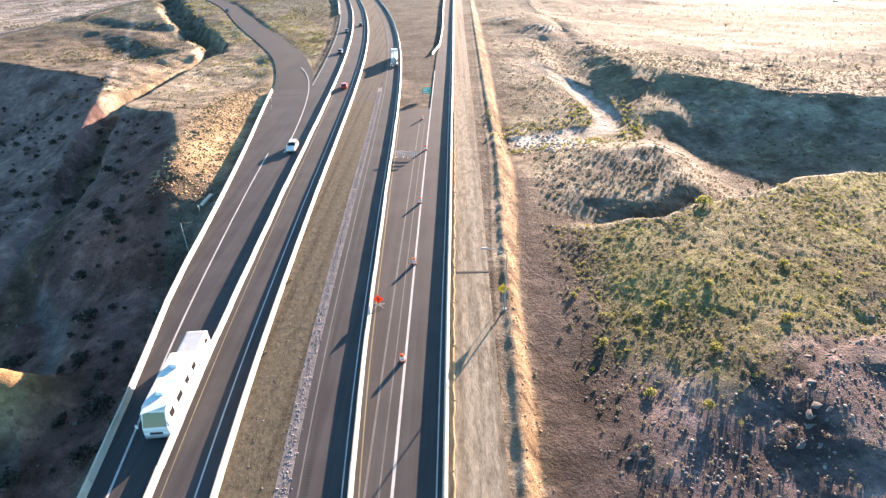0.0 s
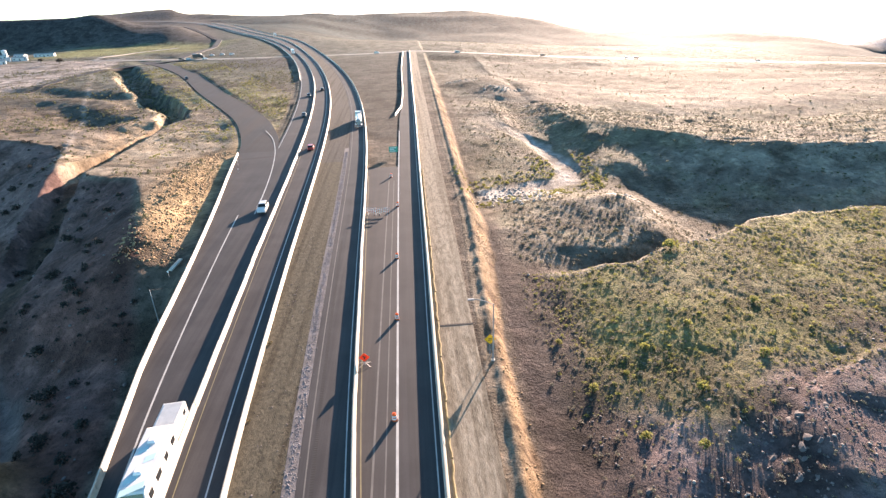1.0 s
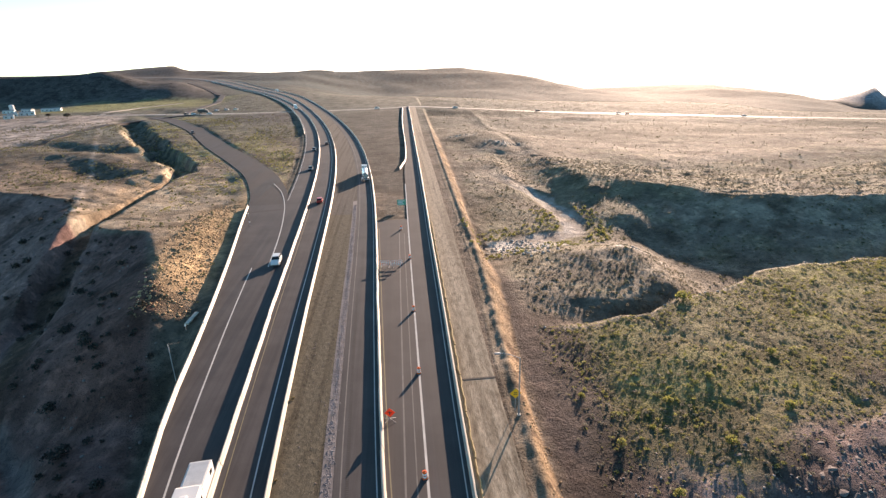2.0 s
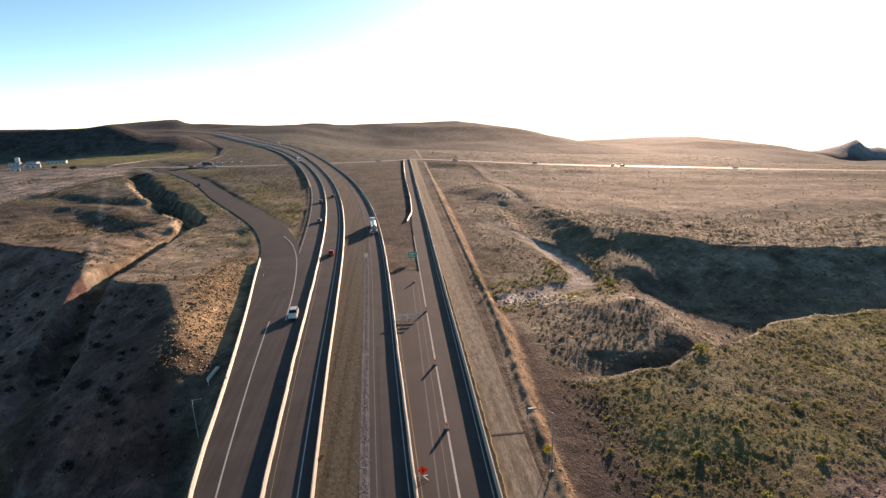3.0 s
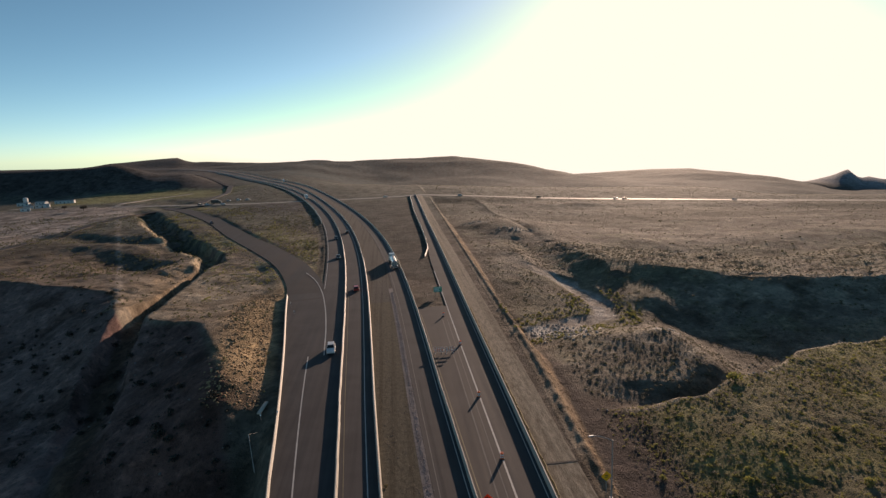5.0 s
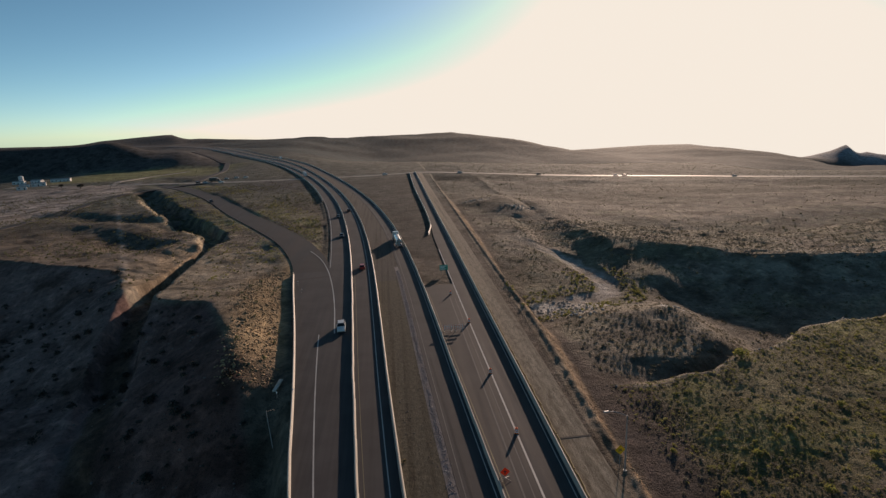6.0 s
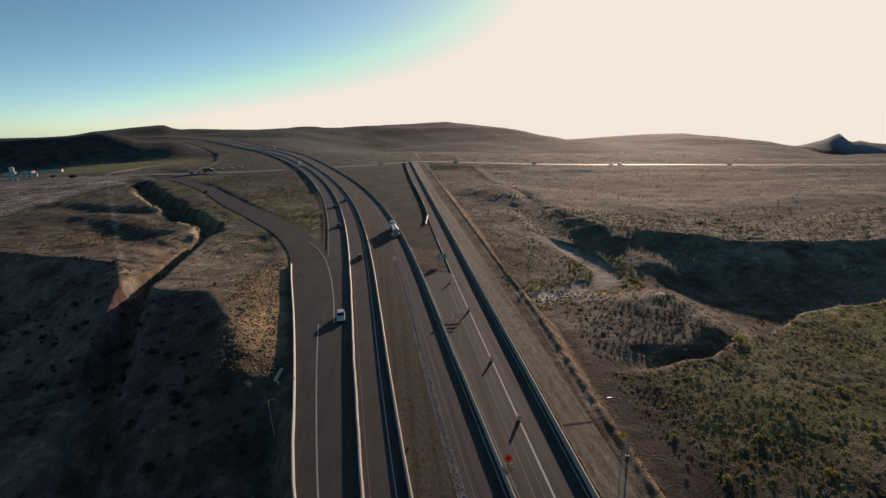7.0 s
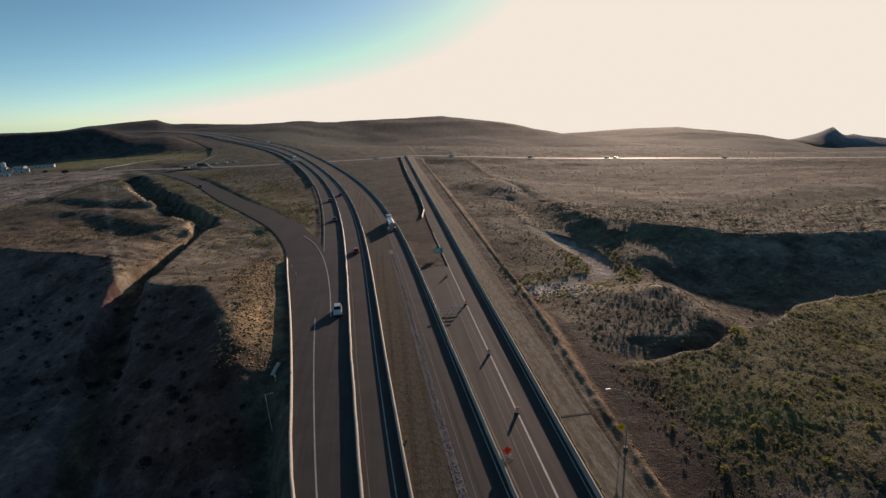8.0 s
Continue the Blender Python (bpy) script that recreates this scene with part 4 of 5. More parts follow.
scatter("mesa_brush", 3600, (0.25, 0.8), (40, 190, 112, 250), lambda x, y: step(y - np.interp(x, EDGE_X, EDGE_Y), -12, -2) * (1 - step(y - np.interp(x, EDGE_X, EDGE_Y), 40, 60)), sage_leaf, "pale sage brush over the mesa across the canyon", "brush", 16, 0.32, 42, 0.7)
scatter("wash_thicket", 550, (0.3, 0.85), (15, 60, 118, 215), lambda x, y: (along(x, y, WASH)[0] > 4) * (along(x, y, WASH)[0] < 11) * (along(x, y, WASH)[1] < 0.6), green_leaf, "green thicket lining the sandy wash", "brush", 34, 0.25, 16)
ravine = lambda x, y: clear(x, y) * (along(x, y, LIP)[2] > 0) * (0.25 + 0.75 * step(fbm(x, y, 18, 3, 211), -0.2, 0.2)) * (along(x, y, RILL)[0] > 2)
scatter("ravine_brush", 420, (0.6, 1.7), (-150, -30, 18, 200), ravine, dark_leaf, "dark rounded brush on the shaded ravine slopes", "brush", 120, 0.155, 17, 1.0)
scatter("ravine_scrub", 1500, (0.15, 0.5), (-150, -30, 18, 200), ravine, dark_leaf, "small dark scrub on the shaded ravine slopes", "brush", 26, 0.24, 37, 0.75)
scatter("plateau_brush", 6000, (0.3, 1.1), (-330, -38, 95, 470), lambda x, y: clear(x, y) * (along(x, y, LIP)[2] <= 0) * (0.15 + 0.85 * step(fbm(x, y, 35, 4, 221), -0.1, 0.3)) * (1 - 0.8 * np.exp(-((x + 80) / 28) ** 2 - ((y - 175) / 52) ** 2)), olive_leaf, "low olive brush on the plateau beside the ramp", "brush", 14, 0.36, 18)
scatter("gully_brush", 900, (0.3, 1.1), (-260, -85, 215, 540), lambda x, y: (along(x, y, GULLY)[0] < 9) * 1.0, olive_leaf, "olive brush growing in the gully", "brush", 18, 0.32, 20)
scatter("verge_brush", 4200, (0.2, 0.75), (-190, -34, 165, 490), lambda x, y: clear(x, y) * (ramp_bed(x, y)[0] < ramp_bed(x, y)[2] + 26) * step(fbm(x, y, 22, 3, 241), -0.2, 0.25), green_leaf, "yellow-green brush along the ramp verge", "brush", 18, 0.3, 28, 0.7)
scatter("far_brush", 6000, (0.3, 0.9), (-420, 520, 200, 760), clear, olive_leaf, "distant desert brush over the plain", "brush", 8, 0.5, 19)


# ---- stones ----
def stones(name, places, sizes, material, label, category, seed=1, sink=0.25):
    """Many uneven stones lying at the given places, as one mass."""
    rs = np.random.RandomState(seed)
    bm = bmesh.new()
    bmesh.ops.create_icosphere(bm, subdivisions=1, radius=1)
    base = np.array([v.co[:] for v in bm.verts])
    tri = np.array([[v.index for v in f.verts] for f in bm.faces])
    bm.free()
    kinds = []
    for _ in range(8):
        k = base * rs.uniform(0.65, 1.25, (len(base), 1)) * np.array([1, rs.uniform(0.6, 1), rs.uniform(0.45, 0.8)])
        kinds.append(k)
    cos, faces = [], []
    for n, (x, y, z) in enumerate(places):
        s = sizes[0] + (sizes[1] - sizes[0]) * rs.rand() ** 3
        a = rs.uniform(0, 6.283)
        q = kinds[rs.randint(8)] * s
        cos.append(np.stack([q[:, 0] * np.cos(a) - q[:, 1] * np.sin(a) + x, q[:, 0] * np.sin(a) + q[:, 1] * np.cos(a) + y, q[:, 2] + z + s * (0.45 - sink)], -1))
        faces.append(tri + n * len(base))
    co, fa = np.concatenate(cos).astype(np.float32), np.concatenate(faces)
    me = bpy.data.meshes.new(name)
    me.vertices.add(len(co)), me.loops.add(fa.size), me.polygons.add(len(fa))
    me.vertices.foreach_set("co", co.ravel())
    me.loops.foreach_set("vertex_index", fa.ravel())
    me.polygons.foreach_set("loop_start", np.arange(0, fa.size, 3))
    me.update(calc_edges=True)
    me.materials.append(material)
    return tagged(new(name, me), label, category, kind="stuff")


pale_stone = surface("pale_stone", (0.195, 0.1725, 0.1575), (0.3375, 0.3075, 0.2775), 0.4, 5.0, 0.9, bump=0.03)
band_stone = surface("band_stone", (0.1275, 0.1125, 0.1162), (0.27, 0.2438, 0.2438), 0.4, 5.0, 0.9, bump=0.03)
chalk_stone = surface("chalk_stone", (0.3375, 0.3, 0.255), (0.51, 0.465, 0.405), 0.4, 5.0, 0.9, bump=0.03)
grey_stone = surface("grey_stone", (0.105, 0.0863, 0.0825), (0.195, 0.1613, 0.1537), 0.4, 5.0, 0.9, bump=0.03)

rs = np.random.RandomState(5)
ry = rs.uniform(5, 160, 5600)
rx = X_BAR4(ry) - 6.05 + rs.normal(0, 0.27, 5600)
stones("riprap", list(zip(rx, ry, rx * 0 - 0.02)), (0.04, 0.12), band_stone, "band of pale broken stone along the median edge", "stone", 21)
my = rs.uniform(-20, 200, 700)
mx = X_BAR3(my) + 0.6 + rs.rand(700) * (X_BAR4(my) - 6.6 - X_BAR3(my) - 0.6)
stones("median_stones", list(zip(mx, my, mx * 0 - 0.03)), (0.03, 0.13), grey_stone, "loose stones on the gravel median", "stone", 22)


def on_ground(count, area, keep, seed):
    r = np.random.RandomState(seed)
    x, y = r.uniform(area[0], area[1], count * 5), r.uniform(area[2], area[3], count * 5)
    ok = r.rand(count * 5) < keep(x, y)
    x, y = x[ok][:count], y[ok][:count]
    return list(zip(x, y, height(x, y)))


def rock_zone(x, y):
    lump = step(fbm(x, y, 9, 4, 231), 0.0, 0.3)
    return on_right(x, y) * step(bare(x, y), -6, 6) * (0.15 + 0.85 * lump)


def rim_zone(x, y):
    rim = np.interp(x, RIM_X, RIM_Y) + 5 * fbm(x, y, 17, 4, 21)
    return on_right(x, y) * np.exp(-((y - rim + 0.5) / 1.0) ** 2) * step(fbm(x, y, 11, 3, 233), -0.15, 0.2)


stones("slope_stones", on_ground(3000, (14, 75, 10, 66), rock_zone, 31), (0.04, 0.22), grey_stone, "purple-grey stones scattered over the rocky slope", "stone", 23)
stones("slope_rubble", on_ground(600, (14, 75, 10, 66), rock_zone, 32), (0.05, 0.22), pale_stone, "pale rubble on the rocky slope", "stone", 24)
stones("rim_rocks", on_ground(900, (16, 140, 74, 118), rim_zone, 33), (0.1, 0.5), pale_stone, "pale rock ledge along the canyon rim", "rock", 25)
stones("wash_rocks", on_ground(520, (18, 62, 116, 142), lambda x, y: np.exp(-((x - 29) / 7) ** 2 - ((y - 127) / 7) ** 2) + 0.7 * np.exp(-((x - 57) / 5) ** 2 - ((y - 116) / 2) ** 2), 34), (0.1, 0.6), chalk_stone, "pale rock outcrop beside the dry wash", "rock", 26)
stones("plain_rocks", on_ground(420, (22, 80, 250, 320), lambda x, y: np.exp(-((x - 52) / 9) ** 2 - ((y - 272) / 4) ** 2) + 0.8 * np.exp(-((x - 36) / 8) ** 2 - ((y - 300) / 5) ** 2), 44), (0.15, 0.8), chalk_stone, "pale rock ledges on the plain beyond the wash", "rock", 45)
stones("ravine_stones", on_ground(900, (-130, -30, 20, 200), lambda x, y: clear(x, y) * (along(x, y, LIP)[2] > 0), 35), (0.06, 0.35), grey_stone, "grey stones on the ravine slope", "stone", 27)

ochre_stone = surface("ochre_stone", (0.195, 0.12, 0.06), (0.375, 0.255, 0.1425), 0.4, 5.0, 0.9, bump=0.03)
stones("cut_rubble", on_ground(3200, (-72, -38, 90, 170), lambda x, y: step(X_EDGE(y) - x, 3, 5) * (1 - step(X_EDGE(y) - x, 10, 17)), 36), (0.08, 0.4), ochre_stone, "ochre rubble on the raw cut face below the parapet", "rock", 29, 0.35)
stones("bank_rubble", on_ground(2600, (11, 24, 18, 260), lambda x, y: step(x - X_BANK(y), 0.1, 0.8) * (1 - step(x - X_BANK(y), 1.8, 3.4)), 39), (0.05, 0.22), ochre_stone, "ochre clods on the raw bank beside the dirt road", "stone", 40, 0.35)
ledge_stone = surface("ledge_stone", (0.085, 0.07, 0.068), (0.165, 0.138, 0.13), 0.5, 4.0, 0.95, bump=0.08)


# ledges of bare rock on the slope
def boulder(x, y, r, squash, seed, label):
    """An angular block, broken along flat faces and sunk in the slope."""
    rr = random.Random(seed)
    bm = bmesh.new()
    for k in range(22):
        p = Vector((rr.gauss(0, 1), rr.gauss(0, 1), rr.gauss(0, 1))).normalized() * rr.uniform(0.8, 1.1)
        bm.verts.new((p.x * r * 1.5, p.y * r * 0.8, p.z * r * squash))
    out = bmesh.ops.convex_hull(bm, input=bm.verts[:])
    bmesh.ops.delete(bm, geom=list({v for v in out["geom_interior"] if isinstance(v, bmesh.types.BMVert)}), context="VERTS")
    bmesh.ops.bevel(bm, geom=bm.edges[:], offset=r * 0.025, segments=1, affect="EDGES")
    ob = part("rock_ledge", bm, ledge_stone)
    ob.matrix_basis = pose(x, y, float(height(x, y)) - r * squash * 0.45, rr.uniform(-12, 12), rr.uniform(-12, 12), 40 + rr.uniform(-30, 30))
    return tagged(ob, label, "rock", "rock ledges on the slope")


rnd = random.Random(77)
for line, count, sizes, spill in ((LEDGE_A, 40, (0.12, 0.42), 0.55), (LEDGE_B, 80, (0.15, 0.6), 1.2)):
    for k in range(count):
        u = rnd.random() * (len(line) - 1.001)
        (ax, ay), (bx, by) = line[int(u)], line[int(u) + 1]
        q = u - int(u)
        r = sizes[0] + (sizes[1] - sizes[0]) * rnd.random() ** 2
        boulder(ax + (bx - ax) * q + rnd.gauss(0.2, spill), ay + (by - ay) * q + rnd.gauss(-0.2, spill), r, rnd.uniform(0.4, 0.7), k + count * 7, "purple-grey weathered rock on the broken ledge")


# ---- single bushes ----
def bush(x, y, r, mat, label, seed, z=None):
    rs = np.random.RandomState(seed)
    zz = float(height(x, y)) if z is None else z
    ob = thing("bush", label, "bush", "", pose(x, y, zz - 0.02))
    bm = bmesh.new()
    for k in range(9):
        a = rs.uniform(0, 6.28)
        tube((0, 0, 0), (math.cos(a) * r * rs.uniform(0.3, 0.7), math.sin(a) * r * rs.uniform(0.3, 0.7), r * rs.uniform(0.5, 0.95)), 0.03 * r + 0.008, 0.008, 5, bm)
    part("stems", bm, twig, ob)
    q = leaf_template(rs, 320, 0.12) * r
    q[..., 2] *= 0.9
    me = bpy.data.meshes.new("foliage")
    me.from_pydata([tuple(p) for p in q.reshape(-1, 3)], [], [(4 * k, 4 * k + 1, 4 * k + 2, 4 * k + 3) for k in range(len(q))])
    me.materials.append(mat)
    f = new("foliage", me)
    f.parent = ob
    return ob


for k, (x, y, r) in enumerate(((49.5, 84, 1.9), (33, 57, 0.9), (27, 43, 0.9), (24, 51, 0.8), (22.5, 61, 0.7), (40, 60, 0.8), (36, 48, 0.9), (46, 52, 0.9), (32, 40, 0.9), (52, 64, 0.9))):
    bush(x, y, r, green_leaf, "large yellow-green creosote bush on the hillside", 300 + k)
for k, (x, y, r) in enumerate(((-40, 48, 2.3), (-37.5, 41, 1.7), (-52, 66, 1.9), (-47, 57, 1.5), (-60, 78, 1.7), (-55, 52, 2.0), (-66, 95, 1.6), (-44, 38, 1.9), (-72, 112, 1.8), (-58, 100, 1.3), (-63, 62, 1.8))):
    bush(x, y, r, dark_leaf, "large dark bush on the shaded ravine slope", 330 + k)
bush(-17.0, 62.5, 0.45, dry_leaf, "dry brown tumbleweed lying on the gravel median", 360, -0.03)
bush(-16.2, 48.0, 0.3, dry_leaf, "small dry tumbleweed on the gravel median", 361, -0.03)

# ---- straw wattle beside the tall barrier ----
straw = surface("straw", (0.21, 0.1575, 0.0825), (0.345, 0.2775, 0.15), 1.5, 14.0, 0.95, bump=0.02)
for k in range(14):
    y0 = 24 + k * 8.2
    bm = bmesh.new()
    pts = [(float(X_BAR6(y0 + q)) + 0.75 + 0.07 * math.sin(1.3 * (y0 + q)) + 0.04 * math.sin(3.1 * (y0 + q)), y0 + q, 0.08 + 0.02 * math.sin(2 * q)) for q in np.linspace(0, 7.9, 13)]
    rings = [[bm.verts.new((p[0] + 0.12 * math.cos(q * math.pi / 4), p[1], p[2] + 0.12 * math.sin(q * math.pi / 4))) for q in range(8)] for p in pts]
    for a, b in zip(rings, rings[1:]):
        for q in range(8):
            bm.faces.new((a[q], b[q], b[(q + 1) % 8], a[(q + 1) % 8]))
    bm.faces.new(rings[0]), bm.faces.new(rings[-1][::-1])
    tagged(part("straw_wattle", bm, straw), "wavy straw erosion wattle lying along the barrier", "wattle", "straw wattles")


# ---- paints, metals, glass ----
white_body = plain("white_body_paint", (0.60, 0.60, 0.585), 0.3)
teal_body = plain("teal_body_paint", (0.42, 0.60, 0.60), 0.35)
red_body = plain("red_body_paint", (0.45, 0.035, 0.03), 0.3)
dark_body = plain("dark_body_paint", (0.03, 0.032, 0.036), 0.3)
silver_body = plain("silver_body_paint", (0.45, 0.46, 0.47), 0.3, 0.5)
tyre_rubber = plain("tyre_rubber", (0.02, 0.02, 0.02), 0.9)
rim_metal = plain("rim_metal", (0.5, 0.5, 0.5), 0.35, 1.0)
window_glass = plain("tinted_window_glass", (0.015, 0.018, 0.02), 0.06)
lamp_lens = plain("lamp_lens", (0.8, 0.8, 0.78), 0.15)
red_lens = plain("red_lens", (0.4, 0.02, 0.02), 0.2)
orange_plastic = plain("orange_plastic", (0.85, 0.12, 0.02), 0.5)
white_plastic = plain("white_plastic", (0.75, 0.74, 0.72), 0.5)
black_plastic = plain("black_plastic", (0.025, 0.025, 0.025), 0.6)
orange_sheet = leaf_material("orange_vinyl", (0.62, 0.07, 0.02), (0.68, 0.085, 0.02), 0.35)
yellow_sheet = plain("yellow_sign_sheet", (0.80, 0.40, 0.012), 0.6)
green_sheet = plain("green_sign_sheet", (0.02, 0.30, 0.20), 0.5)
galvanised = plain("galvanised_steel", (0.36, 0.36, 0.36), 0.55, 0.6)
tarp_grey = surface("grey_tarp", (0.30, 0.32, 0.33), (0.42, 0.44, 0.45), 0.8, 5.0, 0.6)
polished = plain("polished_tank_steel", (0.62, 0.62, 0.62), 0.25, 0.9)


def wheel(parent, x, y, r, width):
    bm = bmesh.new()
    tube((x - width / 2, y, r), (x + width / 2, y, r), r, r, 20, bm)
    bmesh.ops.bevel(bm, geom=[e for e in bm.edges if len(e.link_faces) == 2 and e.calc_face_angle(0) > 1], offset=0.04, segments=2, affect="EDGES")
    w = part("wheel", bm, tyre_rubber, parent)
    s = math.copysign(1, x)
    part("rim", tube((x + s * width * 0.42, y, r), (x + s * width * 0.56, y, r), r * 0.62, r * 0.5, 14), rim_metal, w)
    return w


def car(name, label, m, body_paint, tall=1.0, long=4.6, wide=0.92):
    """A passenger car, nose towards -y, standing on z = 0."""
    ob = thing(name, label, "car", "", m)
    h, l = tall, long / 2
    body = loft([(-l, wide * 0.82, wide * 0.80, 0.32, 0.68 * h), (-l * 0.93, wide * 0.95, wide * 0.9, 0.24, 0.80 * h), (-l * 0.5, wide, wide * 0.94, 0.22, 0.95 * h), (-l * 0.3, wide, wide * 0.95, 0.22, 1.0 * h), (l * 0.6, wide, wide * 0.95, 0.22, 1.02 * h), (l * 0.93, wide * 0.97, wide * 0.9, 0.26, 1.0 * h), (l, wide * 0.85, wide * 0.8, 0.36, 0.9 * h)], bevel=0.03)
    part("body", body, body_paint, ob)
    rear = l * (0.94 if tall > 1.05 else 0.62)
    glass = loft([(-l * 0.38, wide * 0.86, wide * 0.84, 0.96 * h, 0.99 * h), (-l * 0.08, wide * 0.88, wide * 0.74, 0.97 * h, 1.40 * h), (rear * 0.75, wide * 0.88, wide * 0.74, 0.98 * h, 1.42 * h), (rear, wide * 0.84, wide * 0.78, 0.98 * h, 1.02 * h if tall < 1.05 else 1.2 * h)])
    part("windows", glass, window_glass, ob, "dark tinted windows")
    roof = box(-wide * 0.73, wide * 0.73, -l * 0.10, rear * 0.77, 1.39 * h, 1.46 * h, 0.03)
    part("roof", roof, body_paint, ob)
    for sx in (-1, 1):
        for y0 in (-l * 0.2, l * 0.2, rear * 0.72):
            part("pillar", tube((sx * wide * 0.885, y0 + 0.06, 0.98 * h), (sx * wide * 0.75, y0, 1.42 * h), 0.045, 0.045, 6), body_paint, ob)
        part("headlight", box(sx * wide * 0.62 - 0.17, sx * wide * 0.62 + 0.17, -l - 0.015, -l + 0.12, 0.55 * h, 0.68 * h, 0.03), lamp_lens, ob)
        part("tail_light", box(sx * wide * 0.72 - 0.12, sx * wide * 0.72 + 0.12, l - 0.1, l + 0.02, 0.68 * h, 0.86 * h, 0.03), red_lens, ob)
        part("mirror", box(sx * (wide + 0.08) - 0.09, sx * (wide + 0.08) + 0.09, -l * 0.3, -l * 0.3 + 0.12, 0.98 * h, 1.1 * h, 0.03), body_paint, ob)
        for y in (-l * 0.62, l * 0.62):
            wheel(ob, sx * (wide - 0.1), y, 0.33 * max(1, tall * 0.97), 0.24)
    part("bumper", box(-wide * 0.84, wide * 0.84, -l - 0.05, -l + 0.1, 0.3, 0.5, 0.04), black_plastic, ob)
    return ob


def heading(c, y, by, towards=True):
    """A pose on the road beside a course, nose towards or away from the viewer's end."""
    a = math.degrees(math.atan2(float(c(y + 4)) - float(c(y - 4)), 8))
    return pose(float(c(y)) + by, y, 0.0, 0, 0, -a + (0 if towards else 180))


car("suv", "white sport utility vehicle driving on the asphalt carriageway", heading(X_BAR2, 114, -2.6), white_body, 1.22, 4.9, 0.98)
car("red_car", "red hatchback car driving between the concrete barriers", heading(X_BAR2, 166, 3.6, False), red_body, 1.08, 4.3, 0.9)
car("dark_car", "dark sedan car driving beside the concrete barrier", heading(X_BAR2, 219, -2.6), dark_body)
car("dark_car", "dark sedan car driving on the distant bend", heading(X_BAR2, 268, -2.6), dark_body)
car("dark_car", "dark sedan car driving away along the distant bend", heading(X_BAR2, 285, 4.0, False), dark_body)
car("pickup", "small dark vehicle on the ramp road", pose(-139, 372, -1.55, 0, 0, 26), dark_body, 1.15)


def motorhome(m):
    ob = thing("motorhome", "large white motorhome with teal stripes driving on the carriageway", "motorhome", "", m)
    w, h, l = 1.27, 3.35, 8.9
    shell = loft([(0, w * 0.93, w * 0.9, 0.55, 1.5), (0.12, w * 0.98, w * 0.94, 0.46, 1.66), (0.85, w * 0.99, w * 0.9, 0.44, h - 0.14), (1.3, w, w * 0.95, 0.42, h), (l - 0.2, w, w * 0.95, 0.42, h), (l, w * 0.96, w * 0.92, 0.5, h - 0.1)], bevel=0.05)
    part("body", shell, white_body, ob)
    bm = bmesh.new()
    v = [bm.verts.new(p) for p in ((-1.08, 0.1, 1.72), (1.08, 0.1, 1.72), (1.0, 0.72, 3.02), (-1.0, 0.72, 3.02), (-1.08, 0.2, 1.68), (1.08, 0.2, 1.68), (1.0, 0.82, 2.98), (-1.0, 0.82, 2.98))]
    for f in ((0, 1, 2, 3), (7, 6, 5, 4), (0, 4, 5, 1), (1, 5, 6, 2), (2, 6, 7, 3), (3, 7, 4, 0)):
        bm.faces.new([v[k] for k in f])
    part("windscreen", bm, window_glass, ob, "wide dark windscreen")
    for sx in (-1, 1):
        for y0, y1, z0, z1 in ((1.15, 1.95, 1.7, 2.45), (3.0, 4.2, 1.75, 2.4), (5.4, 6.2, 1.75, 2.4), (7.4, 8.3, 1.75, 2.4)):
            win = part("window", box(sx * w * 0.985 - 0.02, sx * w * 0.985 + 0.03 * (sx > 0) + 0.02 * (sx < 0), y0, y1, z0, z1, 0.012), window_glass, ob)
            part("window_frame", box(sx * w * 0.97 - 0.02, sx * w * 0.97 + 0.02, y0 - 0.06, y1 + 0.06, z0 - 0.06, z1 + 0.06, 0.01), black_plastic, win)
        part("stripe", box(sx * (w + 0.005) - 0.008, sx * (w + 0.005) + 0.008, 0.9, 8.6, 1.05, 1.32), teal_body, ob, "teal side stripe")
        part("headlight", box(sx * 0.85 - 0.2, sx * 0.85 + 0.2, -0.03, 0.1, 0.85, 1.1, 0.03), lamp_lens, ob)
        mir = part("mirror", box(sx * 1.5 - 0.1, sx * 1.5 + 0.1, -0.1, 0.05, 1.9, 2.35, 0.03), white_body, ob)
        part("mirror_arm", tube((sx * 1.2, 0.2, 2.4), (sx * 1.5, -0.02, 2.34), 0.03), black_plastic, mir)
        for y in (1.9, 6.9):
            wheel(ob, sx * (w - 0.17), y, 0.48, 0.3)
    for y0, x0, x1 in ((0.7, -0.95, 0.95), (2.1, -0.95, 0.1), (4.0, 0.0, 0.9), (5.6, -0.9, -0.1)):
        bm = box(x0, x1, y0, y0 + 0.8, h - 0.02, h + 0.015)
        for v in bm.verts:
            v.co.y += 0.45 * v.co.x
        part("roof_panel", bm, teal_body, ob, "pale teal roof panel")
    for y0 in (2.6, 6.4):
        part("air_conditioner", box(-0.4, 0.4, y0, y0 + 0.95, h, h + 0.3, 0.08, 0.12), white_plastic, ob)
    part("bumper", box(-1.15, 1.15, -0.12, 0.15, 0.45, 0.75, 0.05), silver_body, ob)
    part("grille", box(-0.6, 0.6, -0.04, 0.06, 0.85, 1.15, 0.01), black_plastic, ob)
    return ob


